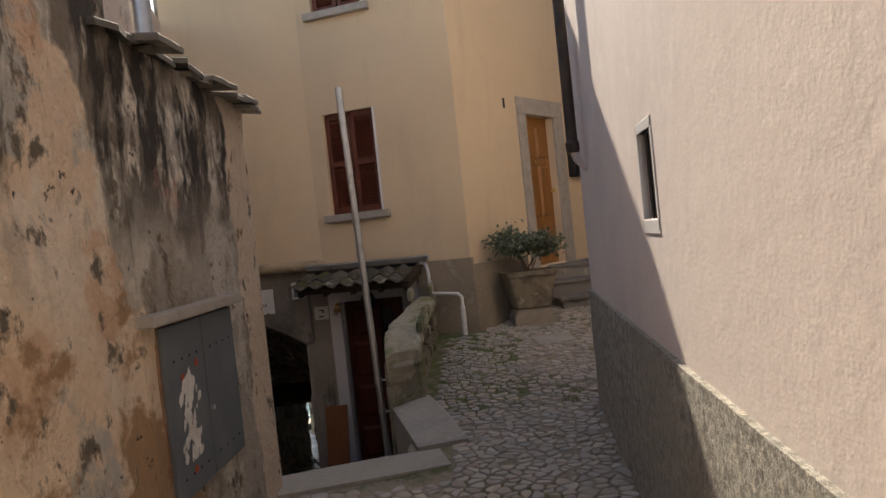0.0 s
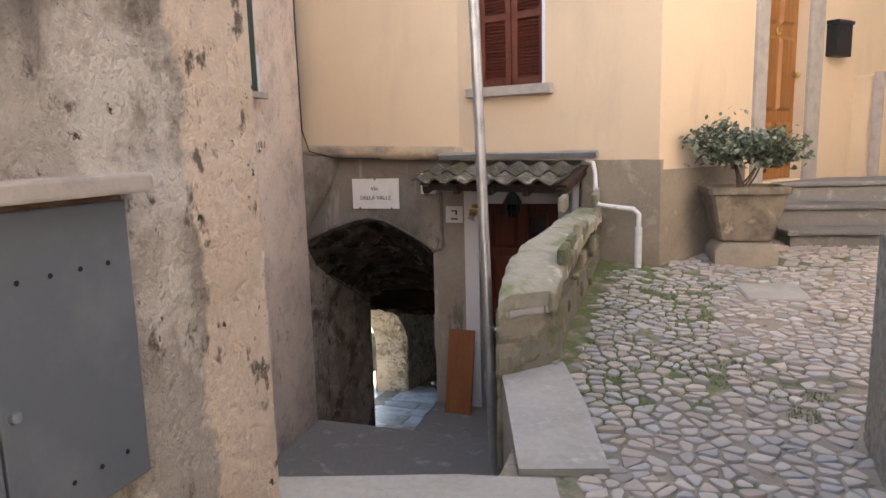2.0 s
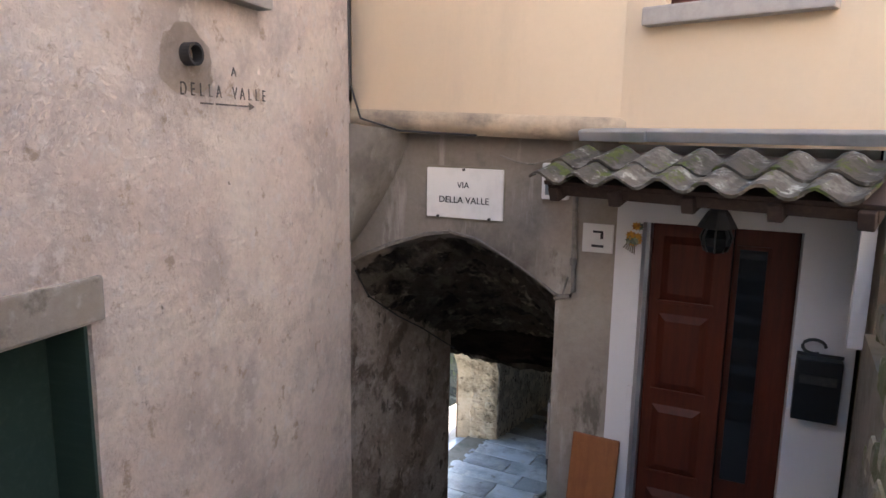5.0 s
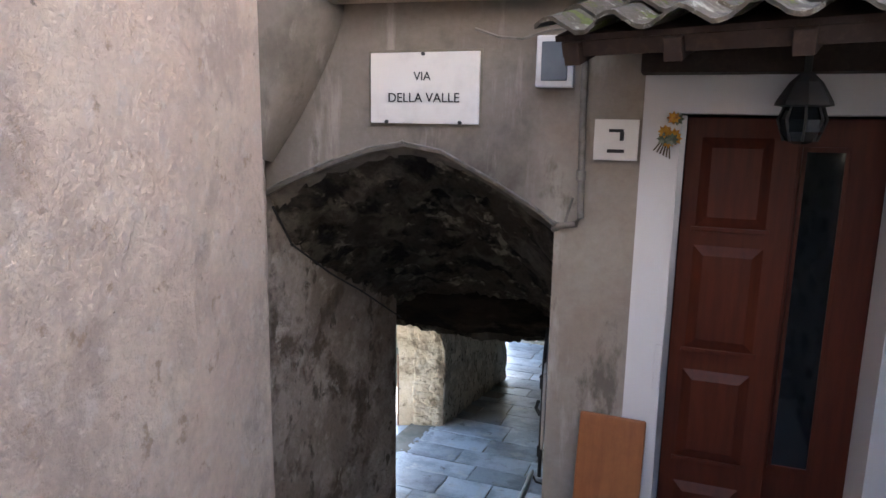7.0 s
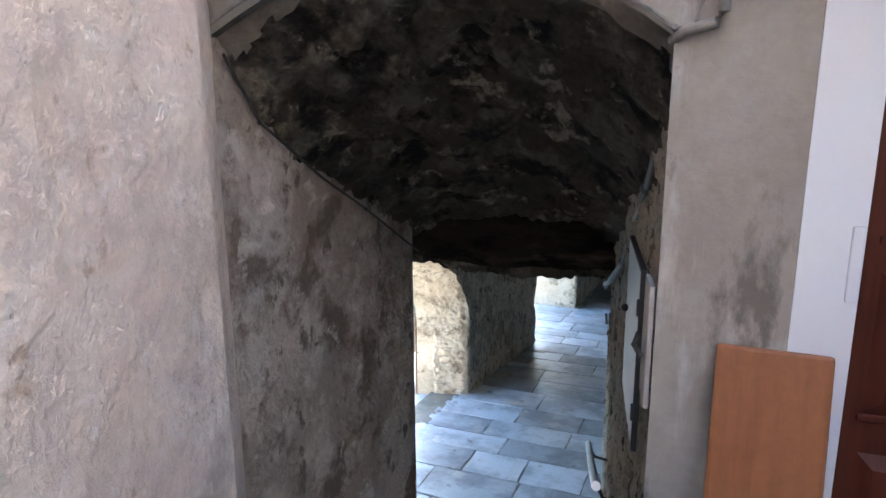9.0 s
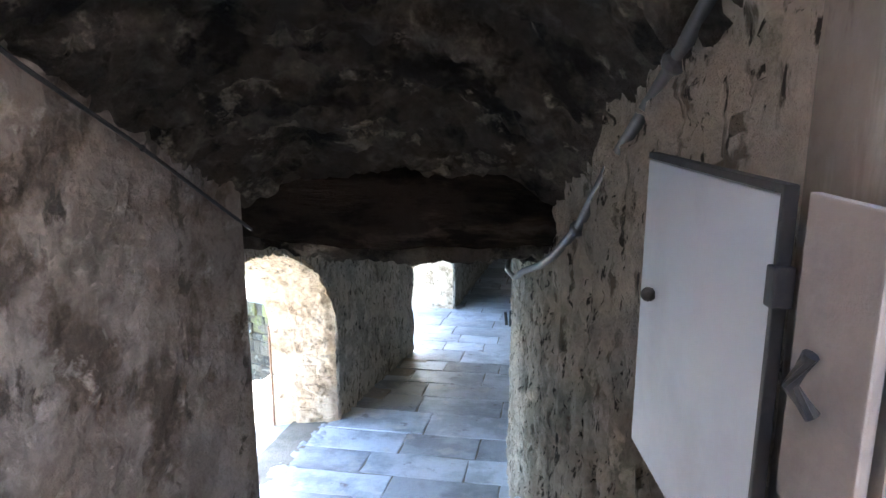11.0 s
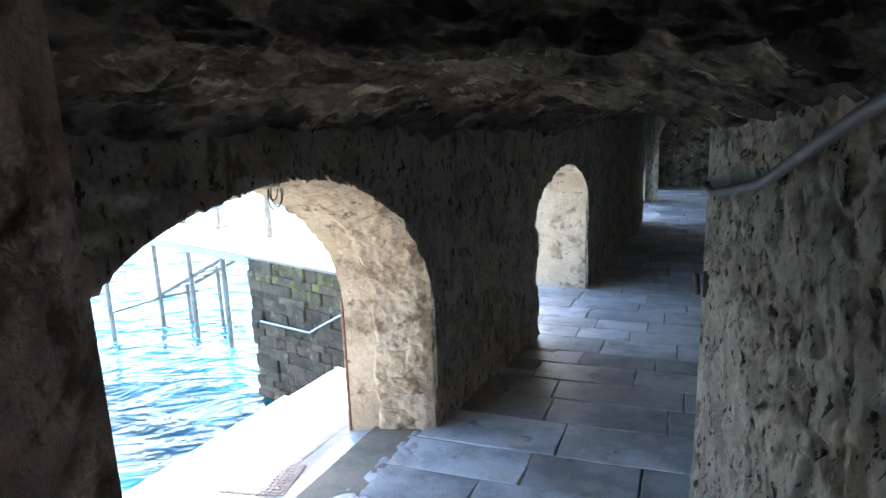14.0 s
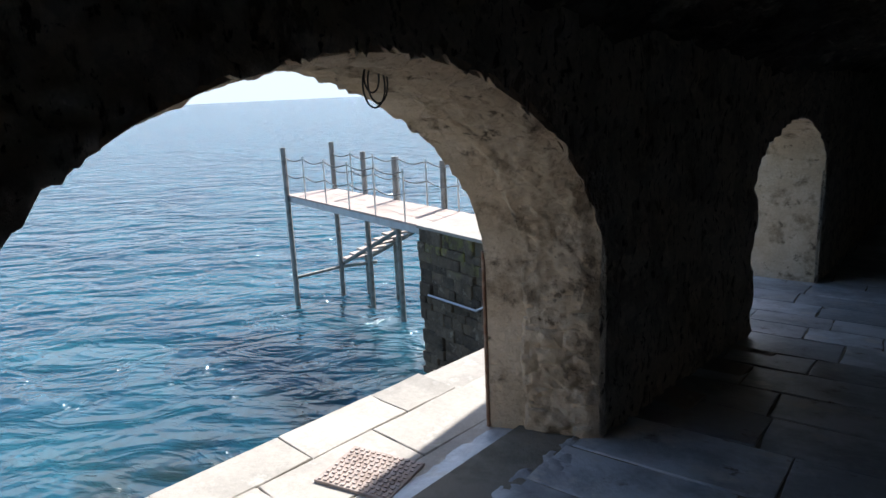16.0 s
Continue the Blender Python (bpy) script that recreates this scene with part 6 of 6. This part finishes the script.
# paving of the ledge, in courses along its lake edge
EDGE = Matrix.Translation((-5.70, 10.28, -3.333)) @ pose(0, 0, 0, 0, 0, -8.4)
x = 0.0
for w in (0.34, 0.42, 0.38, 0.40, 0.36):
    y = 0.0
    while y < 5.2:
        d = rng.uniform(0.4, 0.85)
        q = EDGE @ Vector((x + w / 2, y + d / 2, 0))
        if q.x < -3.95 + 0.08 * (q.y - 10):
            me = slab_mesh("paving_slab", "pale_slab", w - 0.004, d - 0.004, 0.05, rng.randrange(9999), 0.004, 0.005)
            piece("paving_slab", me, terrace, EDGE @ pose(x + w / 2, y + d / 2, min(0.0, floor_z(q.y) + 3.32), 0, 0, rng.uniform(-0.6, 0.6)))
        y += d
    x += w

# rough worn rock between the ledge and the flags, under the arch
def apron(u, v):
    y = 10.3 + 2.86 * v
    x = -4.62 + 0.08 * (y - 12) + 0.78 * u
    edge = min(1.0, u / 0.3) * min(1.0, (1 - u) / 0.15)
    z = -3.336 + (floor_z(y) - 0.012 + 3.336) * min(1.0, u / 0.7) ** 1.3
    q = Vector((x, y, 0))
    return Vector((x, y, z + edge * (0.012 * rock((x, y, 0), (5, 4, 1)) + 0.012 * noise.noise(q * 7) + 0.006 * noise.noise(q * 23)) - 0.01 * (1 - edge)))


bm = bmesh.new()
sheet(bm, apron, 50, 130, (0, 0, -0.12))
part("apron", bm, "flag", floor_low, "uneven worn bedrock at the foot of the arch", True)

# cobbles of the alley: irregular stones packed against one another
def paved(px, py):
    lim = white_x(py) - 0.03 if py < 4.9 else 3.2
    low = -0.74 if py < 3.74 else 0.20 if py < 4.4 else 0.31 - 0.30 * (py - 4.4) if py < 5.3 else 0.02 + 0.035 * (py - 5)
    if px > lim or px < low or (py < 4.3 and px < 0.2 and py > 3.74 + 0.255 * (px + 0.79)):
        return False
    if py > 7.3 and (px - 0.45) * 0.78 - (py - 7.46) * 0.63 < 0.06:
        return False
    if math.hypot(px - 1.1, py - 7.7) < 0.27 or (0.98 < px < 1.40 and 6.62 < py < 7.02):
        return False
    return True


sites, y, row = {}, -1.5, 0
while y < 9.0:
    x = -0.80 + (row % 2) * 0.055
    while x < 3.2:
        p = (x + rng.uniform(-0.036, 0.036), y + rng.uniform(-0.026, 0.026))
        sites.setdefault((int(p[0] // 0.12), int(p[1] // 0.12)), []).append(p)
        x += rng.uniform(0.06, 0.13)
    y += 0.056
    row += 1


def cell(p):
    """The patch of ground nearer to p than to any neighbour, its points counter-clockwise."""
    poly = [(-0.13, -0.10), (0.13, -0.10), (0.13, 0.10), (-0.13, 0.10)]
    ci, cj = int(p[0] // 0.12), int(p[1] // 0.12)
    for i in range(ci - 2, ci + 3):
        for j in range(cj - 2, cj + 3):
            for q in sites.get((i, j), ()):
                dx, dy = q[0] - p[0], q[1] - p[1]
                d2 = dx * dx + dy * dy
                if not 0 < d2 < 0.07:
                    continue
                res = []
                for (ax, ay), (bx, by) in zip(poly, poly[1:] + poly[:1]):
                    da, db = ax * dx + ay * dy - d2 / 2, bx * dx + by * dy - d2 / 2
                    if da <= 0:
                        res.append((ax, ay))
                    if (da < 0 < db) or (db < 0 < da):
                        f = da / (da - db)
                        res.append((ax + (bx - ax) * f, ay + (by - ay) * f))
                poly = res
    return poly


def cobble(bm, poly, at=(0, 0, 0), top=0.012):
    """A worn stone filling a patch of ground but for its joint."""
    cx, cy = sum(v[0] for v in poly) / len(poly), sum(v[1] for v in poly) / len(poly)
    tx, ty = rng.uniform(-0.10, 0.10), rng.uniform(-0.10, 0.10)
    rounded = []
    for (ax, ay), (bx, by) in zip(poly, poly[1:] + poly[:1]):
        if math.hypot(bx - ax, by - ay) > 0.03:
            rounded += [(ax + (bx - ax) * f, ay + (by - ay) * f) for f in (0.22, 0.78)]
        else:
            rounded.append(((ax + bx) / 2, (ay + by) / 2))
    if len(rounded) < 4:
        return False
    gap = rng.uniform(0.004, 0.010)
    rings = []
    for off, z in ((0.0, -0.04), (0.0, top * 0.15), (0.004, top * 0.8), (0.014, top)):
        ring = []
        for x, y in rounded:
            d = math.hypot(x - cx, y - cy)
            f = max(0.15, 1 - (gap + off) / max(d, 1e-4))
            xx, yy = cx + (x - cx) * f, cy + (y - cy) * f
            ring.append(bm.verts.new((at[0] + xx, at[1] + yy, at[2] + z + (tx * xx + ty * yy if z > 0 else 0))))
        rings.append(ring)
    n = len(rounded)
    for a, b in zip(rings, rings[1:]):
        for k in range(n):
            bm.faces.new((a[k], a[(k + 1) % n], b[(k + 1) % n], b[k]))
    bm.faces.new(rings[-1])
    return True


rest = bmesh.new()
spots = [p for group in sites.values() for p in group if paved(*p)]
spots.sort(key=lambda p: abs(p[1] - 4.6) + abs(p[0] - 0.6) * 0.3)
laid = 0
for px, py in spots:
    if rng.random() < (0.16 if py > 5.0 else 0.05):
        continue
    poly = cell((px, py))
    if len(poly) < 3:
        continue
    z, top = lane_z(px, py), rng.uniform(0.004, 0.011)
    if laid < 300:
        bm = bmesh.new()
        if cobble(bm, poly, (0, 0, 0), top):
            piece("cobble", finish("cobble", bm, "cobble", True), lane, Matrix.Translation((px, py, z)))
            laid += 1
        else:
            bm.free()
    else:
        cobble(rest, poly, (px, py, z), top)
ob = part("cobbles", rest, "cobble_rest", lane, "", True)
tagged(ob, "", "", "", "stuff")
slabm = slab_mesh("drain_slab", "pale_slab", 0.40, 0.36, 0.06, 5, 0.01, 0.01)
piece("drain_slab", slabm, lane, Matrix.Translation((1.19, 6.82, lane_z(1.19, 6.82) + 0.012)) @ pose(0, 0, 0, 5, 0, 8))

# grass in the joints beside the parapet
bm = bmesh.new()
for k in range(22000):
    px, py = rng.uniform(0.08, 1.2), rng.uniform(5.0, 7.3)
    if noise.noise(Vector((px * 2.2, py * 1.8, 9))) + 0.35 * (0.65 - px) < -0.02:
        continue
    b = Vector((px, py, lane_z(px, py) - 0.01))
    a, h = rng.uniform(0, 6.28), rng.uniform(0.003, 0.012)
    w = Vector((math.cos(a), math.sin(a), 0)) * 0.004
    t = b + Vector((rng.gauss(0, 0.012), rng.gauss(0, 0.012), h + 0.012))
    bm.faces.new([bm.verts.new(p) for p in (b - w, b + w, t)])
grass = tagged(part("grass", bm, "grass"), "short grass and moss between the cobbles", "grass", "", "stuff")

# rough stone lining of the arch, from the far foot over the crown
jambs = bpy.data.objects["wall_20"]


def arch_lining(u, v):
    run = u * 3.0
    if run < 0.92:
        y, z, nrm = 13.13, -3.34 + run, Vector((0, -1, 0))
    else:
        a = (run - 0.92) / 2.08 * 2.3
        c, s = math.cos(a), math.sin(a)
        y = 11.715 + (1.415 if c > 0 else 1.25) * math.copysign(abs(c) ** (2 / 1.85), c)
        z = -2.42 + 1.01 * abs(s) ** (2 / 1.85)
        nrm = Vector((0, -c, -s))
    inner_x = -4.185 + 0.0817 * (y - 9.6) + set_back(y)
    p = Vector((inner_x + 0.012 - 0.577 * v, y - 0.118 * v, z))
    low = min(1.0, max(0.25, (-2.15 - z) / 0.5))
    smooth = 1 - min(1.0, max(0.0, (v - 0.62 - 0.05 * noise.noise(Vector((0, y * 3, z * 3)))) / 0.06))
    h = 0.002 + smooth * min(1.0, 0.15 + v * 9) * (0.02 + 0.03 * low * rock(p, (5, 5, 10)) + 0.014 * noise.noise(p * 13) + 0.014 * noise.noise(p * 31))
    return p + nrm * h


bm = bmesh.new()
sheet(bm, arch_lining, 240, 46, (0, 0.02, 0.03))
part("lining", bm, "jamb_stone", jambs, "rough tan stonework under the arch", True)

bm = bmesh.new()
prism(bm, [(-4.462, 13.006), (-4.27, 13.047), (-4.27, 13.12), (-4.462, 13.10)], -3.34, -2.32)
part("lining", bm, "pale_plaster", jambs, "smooth plaster strip on the outer jamb")
